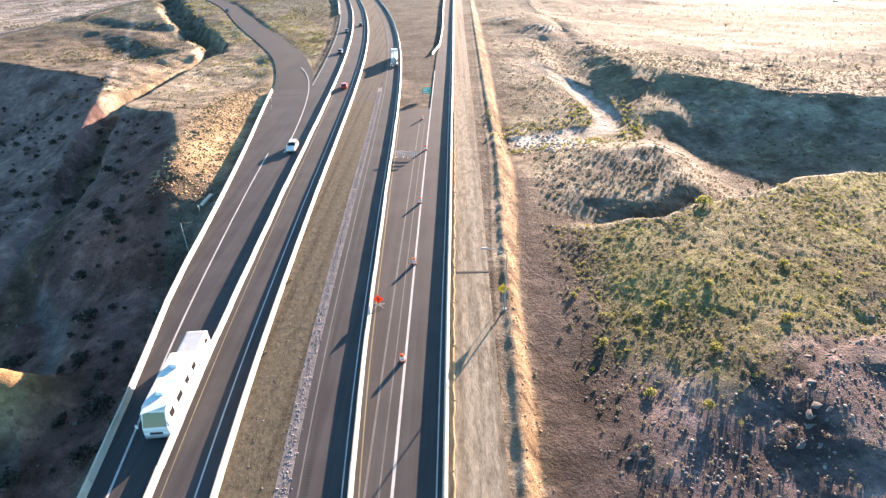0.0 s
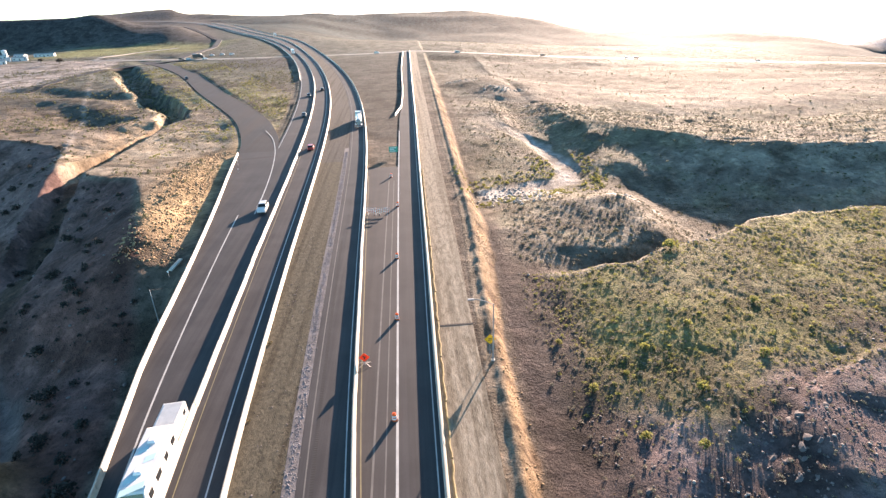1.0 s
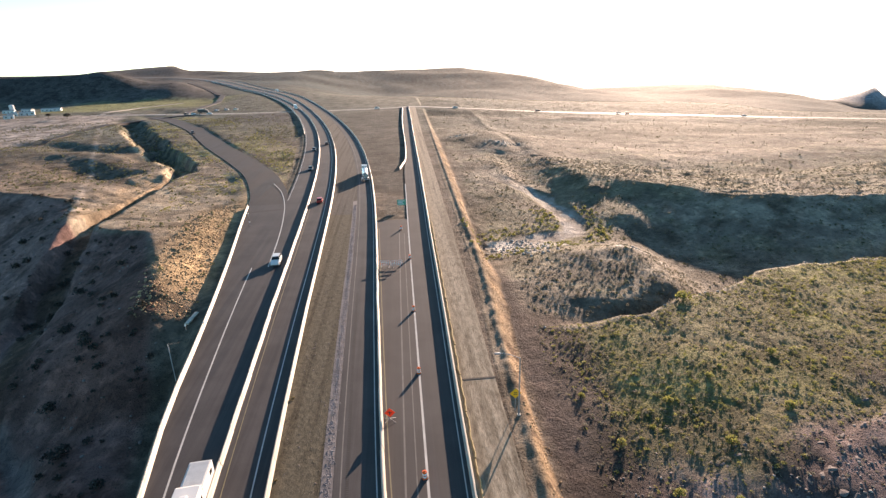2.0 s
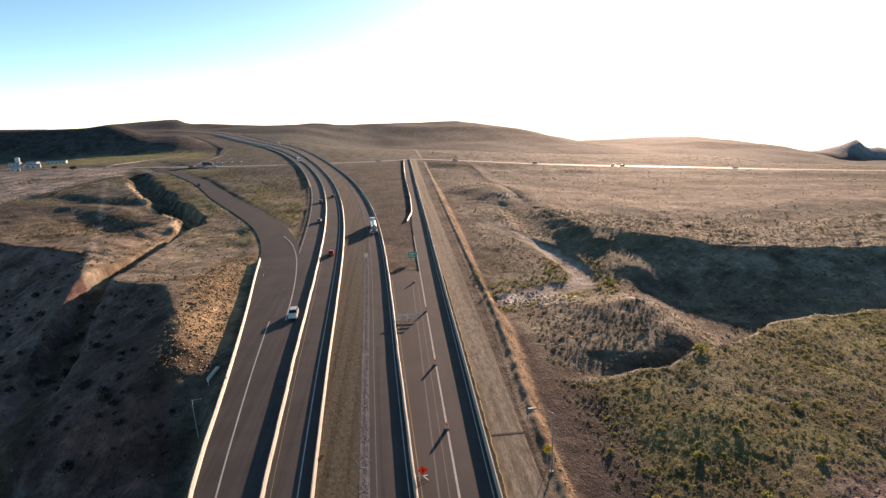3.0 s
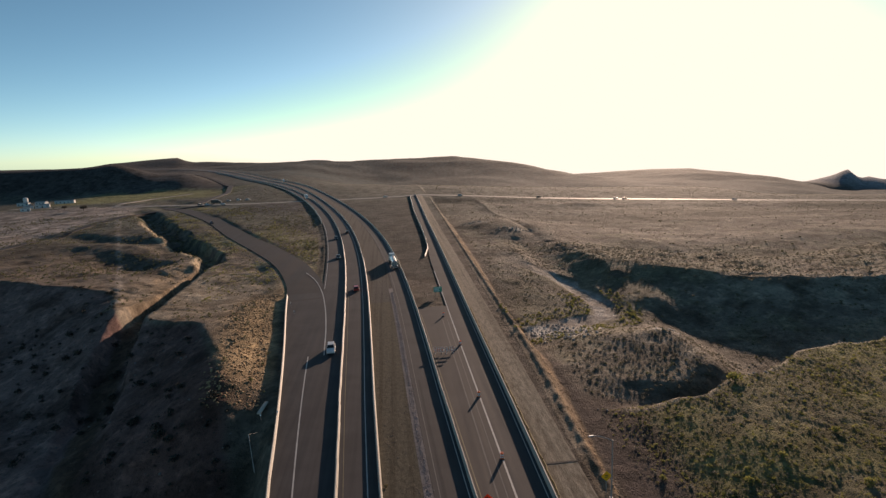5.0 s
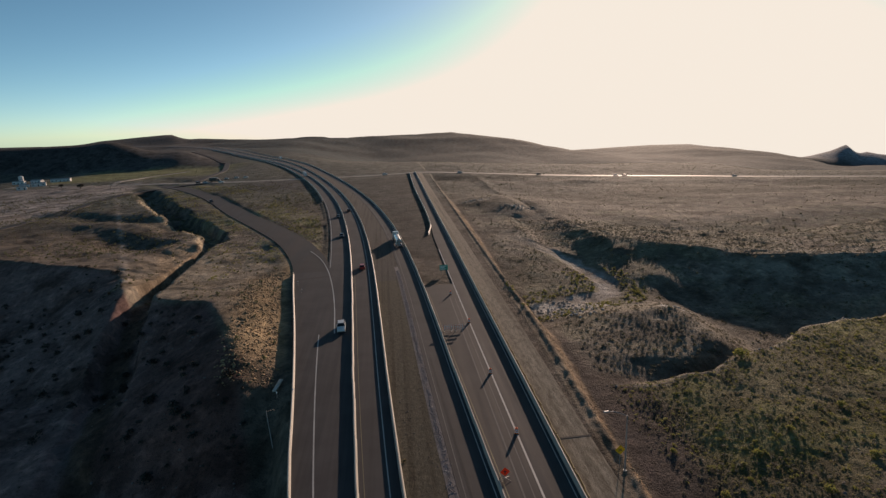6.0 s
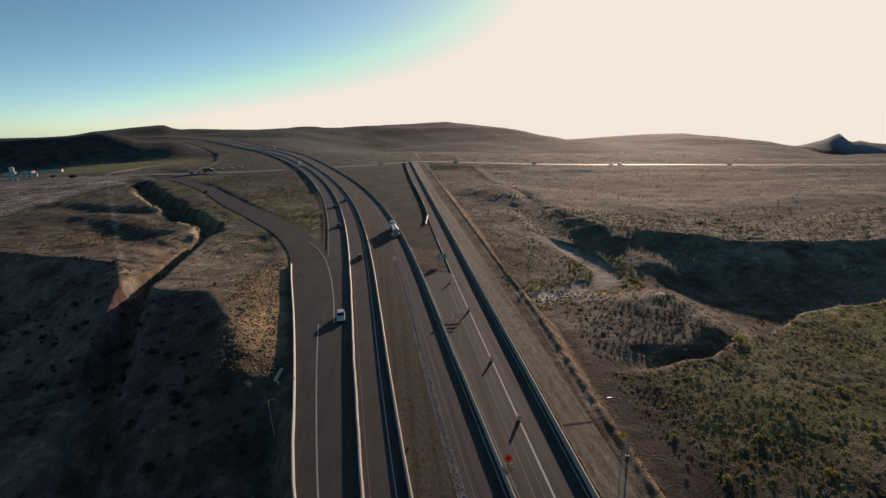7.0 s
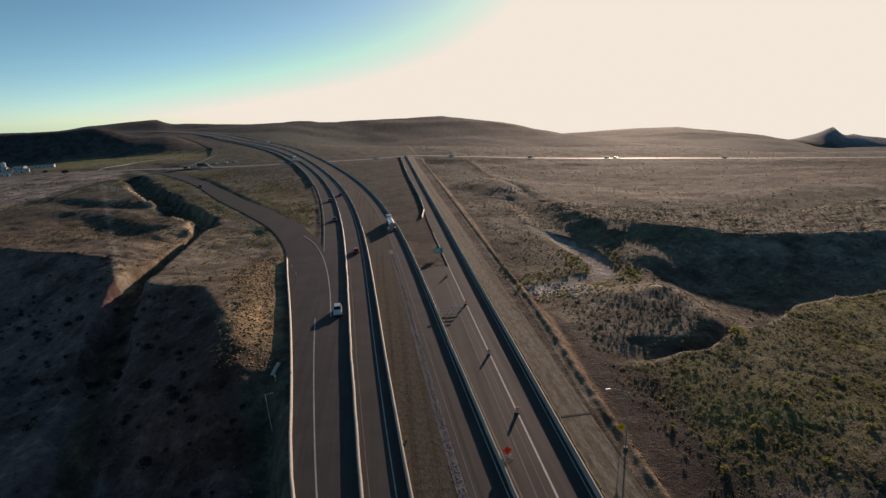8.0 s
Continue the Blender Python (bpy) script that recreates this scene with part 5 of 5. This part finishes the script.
def cargo_trailer(m):
    ob = thing("cargo_trailer", "white boxy trailer with a grey cover towed on the carriageway", "trailer", "", m)
    part("box", box(-1.15, 1.15, 0, 4.0, 0.55, 2.35, 0.05), white_body, ob)
    part("cover", box(-1.0, 1.0, 0.2, 3.8, 2.35, 2.42, 0.03), tarp_grey, ob, "grey tarpaulin cover")
    part("drawbar", tube((0, 0, 0.5), (0, -1.3, 0.5), 0.06), black_plastic, ob)
    for sx in (-1, 1):
        part("side_window", box(sx * 1.16 - 0.015, sx * 1.16 + 0.015, 2.6, 3.3, 1.4, 1.95, 0.01), window_glass, ob)
        part("tail_light", box(sx * 0.95 - 0.08, sx * 0.95 + 0.08, 3.97, 4.03, 0.8, 1.1, 0.01), red_lens, ob)
        for y in (1.7, 2.5):
            wheel(ob, sx * 1.0, y, 0.36, 0.24)
    return ob


a0 = -math.degrees(math.atan2(float(X_BAR2(55)) - float(X_BAR2(42)), 13))
motorhome(pose(-22.95, 36.0, 0, 0, 0, a0))
cargo_trailer(pose(-23.85, 45.4, 0, 0, 0, a0))


def tanker(m):
    """A truck with a tank trailer, rear end at y = 0, driving to +y."""
    ob = thing("tanker_truck", "white and steel tank truck driving beside the barrier", "truck", "", m)
    bm = tube((0, 0.4, 2.05), (0, 11.4, 2.05), 1.12, 1.12, 24)
    bmesh.ops.bevel(bm, geom=[e for e in bm.edges if e.calc_face_angle(0) > 1], offset=0.25, segments=3, affect="EDGES")
    tank = part("tank", bm, polished, ob, "polished steel tank")
    for y in (0.9, 3.0, 5.2, 7.4, 9.6, 11.0):
        part("band", tube((0, y, 2.05), (0, y + 0.1, 2.05), 1.15, 1.15, 24), white_body, tank)
    for y in (2.2, 5.9, 9.2):
        part("hatch", tube((0, y, 3.12), (0, y, 3.34), 0.3, 0.28, 12), white_body, tank)
    part("walkway", box(-0.28, 0.28, 0.8, 11.0, 3.15, 3.2), galvanised, tank)
    part("chassis", box(-0.5, 0.5, 0.2, 15.6, 0.7, 0.95, 0.03), black_plastic, ob)
    part("rear_bumper", box(-1.2, 1.2, 0.05, 0.2, 0.55, 0.8, 0.02), silver_body, ob)
    part("ladder", box(-0.25, 0.25, 0.18, 0.26, 1.0, 3.2, 0.01), galvanised, ob)
    cab = part("cab", loft([(12.3, 1.2, 1.12, 0.7, 3.6), (14.2, 1.22, 1.12, 0.7, 3.6), (14.7, 1.22, 1.1, 0.6, 2.0), (16.3, 1.05, 0.95, 0.6, 1.8)], bevel=0.05), white_body, ob)
    part("cab_window", box(-1.0, 1.0, 14.2, 14.5, 2.2, 3.0, 0.05), window_glass, cab)
    for sx in (-1, 1):
        part("stack", tube((sx * 1.05, 12.1, 1.0), (sx * 1.05, 12.1, 3.9), 0.08), polished, ob)
        part("tail_light", box(sx * 0.9 - 0.1, sx * 0.9 + 0.1, 0.02, 0.08, 0.85, 1.0), red_lens, ob)
        part("mudguard", box(sx * 1.0 - 0.25, sx * 1.0 + 0.25, 0.5, 3.2, 1.05, 1.1, 0.02), white_body, ob)
        for y in (1.1, 2.4, 11.9, 13.1, 15.6):
            wheel(ob, sx * 0.98, y, 0.5, 0.45)
    return ob


at = heading(X_BAR4, 192, -2.3)
tanker(at)


def box_truck(m, paint, label="white box truck on the distant highway"):
    ob = thing("box_truck", label, "truck", "", m)
    part("box", box(-1.25, 1.25, 0, 8, 1.0, 3.9, 0.05), paint, ob)
    cab = part("cab", loft([(-2.2, 1.1, 1.0, 0.6, 2.0), (-1.6, 1.2, 1.1, 0.55, 2.9), (-0.1, 1.2, 1.1, 0.55, 2.9)], bevel=0.05), paint, ob)
    part("windscreen", box(-0.95, 0.95, -1.95, -1.7, 1.9, 2.6, 0.05), window_glass, cab)
    for sx in (-1, 1):
        for y in (-1.3, 6.2):
            wheel(ob, sx * 1.05, y, 0.48, 0.35)
    return ob


def deck(x):
    return float(np.interp(x, [p[0] for p in CROSS], [p[1] for p in CROSS])), float(np.interp(x, [p[0] for p in CROSS], [p[2] for p in CROSS])) + 0.05


box_truck(heading(X_BAR2, 505, -3.4), white_body)
for x, paint, name in ((-172, silver_body, "silver_car"), (-196, dark_body, "dark_car"), (-18, white_body, "white_car"), (52, silver_body, "silver_car"), (128, dark_body, "dark_car"), (205, white_body, "white_car"), (214, dark_body, "dark_car"), (330, white_body, "white_car")):
    y, z = deck(x)
    car(name, "distant %s on the cross road" % name.replace("_", " "), pose(x, y - 1.6, z, 0, 0, 90), paint, 1.1)


for x, y, turn in ((-177, 545, 70), (-168, 547, 80), (-157, 540, 85), (-189, 516, 60)):
    car("white_car", "distant white car parked beside the cross road", pose(x, y, float(height(x, y)) + 0.02, 0, 0, turn), white_body, 1.15)
box_truck(pose(-179, 522, float(height(-179, 522)) + 0.05, 0, 0, 80), dark_body, "dark box truck parked beside the cross road")
box_truck(heading(X_BAR3, 800, 7.2), white_body)


def tree(x, y, tall, spread_out, seed):
    rs = np.random.RandomState(seed)
    ob = thing("tree", "dark rounded tree beside the cross road", "tree", "", pose(x, y, float(height(x, y)) - 0.05))
    bm = tube((0, 0, 0), (0.1, 0.05, tall * 0.45), 0.32, 0.2, 9)
    for k in range(6):
        a = k * 1.05 + rs.uniform(-0.2, 0.2)
        tube((0.1, 0.05, tall * (0.3 + 0.03 * k)), (math.cos(a) * spread_out * 0.6, math.sin(a) * spread_out * 0.6, tall * rs.uniform(0.6, 0.8)), 0.13, 0.04, 6, bm)
    part("trunk", bm, twig, ob)
    q = np.concatenate([leaf_template(rs, 260, 0.09) * spread_out * 0.62 + np.array([math.cos(k * 1.3) * spread_out * 0.4, math.sin(k * 1.3) * spread_out * 0.4, tall * (0.35 + 0.08 * (k % 3))]) for k in range(6)])
    me = bpy.data.meshes.new("crown")
    me.from_pydata([tuple(p) for p in q.reshape(-1, 3)], [], [(4 * k, 4 * k + 1, 4 * k + 2, 4 * k + 3) for k in range(len(q))])
    me.materials.append(dark_leaf)
    f = new("crown", me)
    f.parent = ob
    return ob


tree(-303, 520, 6.0, 4.2, 71)
tree(-330, 538, 4.5, 3.0, 72)

# ---- traffic drums, barricades, signs ----
def drum():
    ob = thing("traffic_drum", "orange and white traffic drum on a black rubber base", "traffic drum", "traffic drums")
    part("base", tube((0, 0, 0), (0, 0, 0.09), 0.42, 0.38, 16), black_plastic, ob)
    b = part("body", tube((0, 0, 0.09), (0, 0, 1.0), 0.29, 0.23, 20), orange_plastic, ob)
    for z in (0.28, 0.6):
        part("reflective_band", tube((0, 0, z), (0, 0, z + 0.2), 0.298 - z * 0.062, 0.298 - (z + 0.2) * 0.062, 20), white_plastic, b)
    part("handle", box(-0.12, 0.12, -0.03, 0.03, 1.0, 1.1, 0.02), orange_plastic, ob)
    return ob


first = drum()
first.matrix_basis = pose(0.0, 46.3, 0)
for x, y in ((0.25, 66.2), (0.2, 85.8), (0.3, 111.5), (-1.4, 132.8), (0.35, 26.5)):
    copy_thing(first, pose(x, y, 0, 0, 0, x * 90))


def barricade():
    ob = thing("barricade", "white and orange striped road barricade on steel feet", "barricade", "road barricades")
    for sx in (-1, 1):
        leg = part("leg", box(sx * 0.8 - 0.04, sx * 0.8 + 0.04, -0.04, 0.04, 0.05, 1.55, 0.008), galvanised, ob)
        part("foot", box(sx * 0.8 - 0.05, sx * 0.8 + 0.05, -0.6, 0.6, 0, 0.06, 0.008), galvanised, leg)
    for z in (0.55, 0.95, 1.35):
        rail = part("rail", box(-1.2, 1.2, -0.07, -0.04, z - 0.1, z + 0.1, 0.004), white_plastic, ob)
        for k in range(6):
            bm = box(-1.1 + k * 0.4, -0.92 + k * 0.4, -0.076, -0.068, z - 0.098, z + 0.098)
            part("stripe", bm, orange_plastic, rail)
    return ob


bar = barricade()
bar.matrix_basis = pose(-2.7, 107.3, 0, 0, 0, 4)
copy_thing(bar, pose(-5.2, 107.6, 0, 0, 0, -8))


def diamond(name, x, y, z0, zc, half, sheet, label, category, bars):
    ob = thing(name, label, category, "", pose(x, y, z0))
    part("post", box(-0.035, 0.035, -0.035, 0.035, 0, zc - z0 + half * 0.6, 0.006), galvanised, ob)
    bm = bmesh.new()
    b = box(-half / 1.414, half / 1.414, -0.055, -0.037, -half / 1.414, half / 1.414, 0.006, 0.0, bm)
    bmesh.ops.rotate(b, verts=b.verts, cent=(0, 0, 0), matrix=Matrix.Rotation(radians(45), 3, "Y"))
    bmesh.ops.translate(b, verts=b.verts, vec=(0, 0, zc - z0))
    face = part("sign_face", b, sheet, ob)
    for x0, x1, za, zb in bars:
        part("symbol_bar", box(x0 * half, x1 * half, -0.063, -0.057, zc - z0 + za * half, zc - z0 + zb * half), black_plastic, face, "black symbol")
    return ob


o = diamond("warning_sign", -3.8, 56.4, 0, 1.2, 0.68, orange_sheet, "orange diamond road work sign on a portable stand", "road sign", ((-0.12, 0.1, -0.4, 0.3), (0.05, 0.4, -0.05, 0.1), (-0.4, -0.1, 0.1, 0.25)))
for ax, ay in ((0.7, 0.5), (-0.7, 0.5), (0.7, -0.5), (-0.7, -0.5)):
    part("leg", tube((0, 0, 0.35), (ax, ay, 0.0), 0.025), galvanised, o)
diamond("warning_sign", 12.2, 56.6, float(height(12.2, 56.6)), 2.4, 0.75, yellow_sheet, "yellow diamond warning sign on a steel post", "road sign", ((-0.3, 0.3, 0.05, 0.2), (-0.35, 0.35, -0.25, -0.1)))

g = thing("guide_sign", "green highway guide sign on two steel posts", "road sign", "", pose(-0.9, 153.6, float(height(-0.9, 153.6))))
for sx in (-1, 1):
    part("post", box(sx * 0.8 - 0.05, sx * 0.8 + 0.05, -0.05, 0.05, 0, 2.9, 0.01), galvanised, g)
face = part("sign_face", box(-1.3, 1.3, -0.09, -0.055, 1.2, 2.9, 0.015), green_sheet, g)
for x0, x1, z in ((-1.05, 0.85, 2.5), (-1.05, 0.3, 2.05), (-1.05, 0.6, 1.55)):
    part("text_bar", box(x0, x1, -0.096, -0.09, z - 0.1, z + 0.1), white_plastic, face, "white lettering")

for x, y, hgt in ((-45.6, 152.0, 1.6), (-43.4, 144.6, 1.2), (-36.2, 85.5, 1.0), (-38.9, 84.5, 1.2)):
    ob = thing("marker_post", "slim roadside marker post with a white reflector", "marker post", "marker posts", pose(x, y, max(0.0, float(height(x, y)))))
    part("post", box(-0.03, 0.03, -0.02, 0.02, 0, hgt, 0.005), galvanised, ob)
    part("reflector", box(-0.12, 0.12, -0.035, -0.022, hgt - 0.35, hgt, 0.005), white_plastic, ob)

# ---- lamp and poles ----
z0 = float(height(12.4, 55.4))
lamp = thing("street_lamp", "slender galvanised street lamp with a curved arm", "street lamp", "", pose(12.4, 55.4, z0))
part("pole", tube((0, 0, 0), (0, 0, 8.4), 0.11, 0.06, 12), galvanised, lamp)
part("base_plate", box(-0.22, 0.22, -0.22, 0.22, 0, 0.12, 0.03), concrete, lamp)
bm = bmesh.new()
prev = Vector((0, 0, 8.3))
for k in range(1, 7):
    u = k / 6
    nxt = Vector((-2.4 * u, 0.3 * u, 8.3 + 0.75 * math.sin(u * 1.57)))
    tube(prev, nxt, 0.045, 0.04, 8, bm)
    prev = nxt
part("arm", bm, galvanised, lamp)
part("lamp_head", loft([(-0.17, 0.35, 0.3, 8.98, 9.08), (0.0, 0.42, 0.34, 8.95, 9.12), (0.17, 0.35, 0.3, 8.98, 9.08)], bevel=0.01), galvanised, lamp).location = (-2.7, 0.3, 0.0)

z0 = float(height(-38.8, 77))
pole = thing("utility_pole", "thin weathered pole standing below the parapet", "pole", "", pose(-38.8, 77, z0))
part("shaft", tube((0, 0, 0), (-0.7, 1.6, 0.9 - z0), 0.09, 0.05, 10), galvanised, pole)
part("arm", tube((-0.7, 1.6, 0.85 - z0), (1.4, 6.5, -1.4 - z0), 0.02, 0.02, 6), black_plastic, pole)

z0 = float(height(-39.8, 89.6))
bm = box(-0.36, 0.36, -1.8, 1.8, 0.05, 0.3, 0.03)
fl = part("concrete_flume", bm, concrete)
fl.matrix_basis = pose(-39.8, 89.6, z0 + 0.25, 8, 0, -12)
tagged(fl, "pale concrete drainage flume on the embankment slope", "flume")

# ---- distant houses ----
roof_sheet = surface("roof_sheet", (0.25, 0.24, 0.23), (0.36, 0.35, 0.33), 0.3, 2.0, 0.7)


def house(x, y, l, w, h, label, turn=0.0):
    z = float(height(x, y))
    ob = thing("mobile_home", label, "house", "distant houses", pose(x, y, z, 0, 0, turn))
    part("wall", box(-l / 2, l / 2, -w / 2, w / 2, -0.5, h, 0.05), white_body, ob)
    bm = bmesh.new()
    v = [bm.verts.new(p) for p in ((-l / 2 - 0.3, -w / 2 - 0.3, h), (l / 2 + 0.3, -w / 2 - 0.3, h), (l / 2 + 0.3, w / 2 + 0.3, h), (-l / 2 - 0.3, w / 2 + 0.3, h), (-l / 2 - 0.3, 0, h + w * 0.18), (l / 2 + 0.3, 0, h + w * 0.18))]
    for f in ((0, 1, 5, 4), (2, 3, 4, 5), (0, 4, 3), (1, 2, 5), (3, 2, 1, 0)):
        bm.faces.new([v[k] for k in f])
    part("roof", bm, roof_sheet, ob)
    n = int(l // 3.5)
    for k in range(n):
        xx = -l / 2 + (k + 0.5) * l / n
        if k == n // 2:
            part("door", box(xx - 0.5, xx + 0.5, -w / 2 - 0.06, -w / 2 + 0.02, -0.3, 2.0, 0.02), dark_body, ob)
        else:
            win = part("window", box(xx - 0.7, xx + 0.7, -w / 2 - 0.05, -w / 2 + 0.02, 1.0, 2.0, 0.02), window_glass, ob)
            part("sill", box(xx - 0.8, xx + 0.8, -w / 2 - 0.12, -w / 2, 0.9, 1.0, 0.01), white_plastic, win)
    return ob


for x, y, l, w, turn in ((-404, 668, 20, 6, 12), (-388, 600, 13, 5, 24), (-396, 590, 9, 5, 30), (-443, 656, 12, 5, 4), (-372, 548, 8, 4, 30), (-428, 664, 12, 6, -8)):
    house(x, y, l, w, 2.9, "white single-storey home on the distant plain", turn)
z0 = float(height(-462, 690))
tank = thing("water_tank", "tall white cylindrical water tank on the distant plain", "tank", "", pose(-462, 690, z0))
part("shell", tube((0, 0, -0.5), (0, 0, 7.5), 2.6, 2.6, 24), white_body, tank)
part("roof", tube((0, 0, 7.5), (0, 0, 8.4), 2.7, 0.2, 24), white_body, tank)
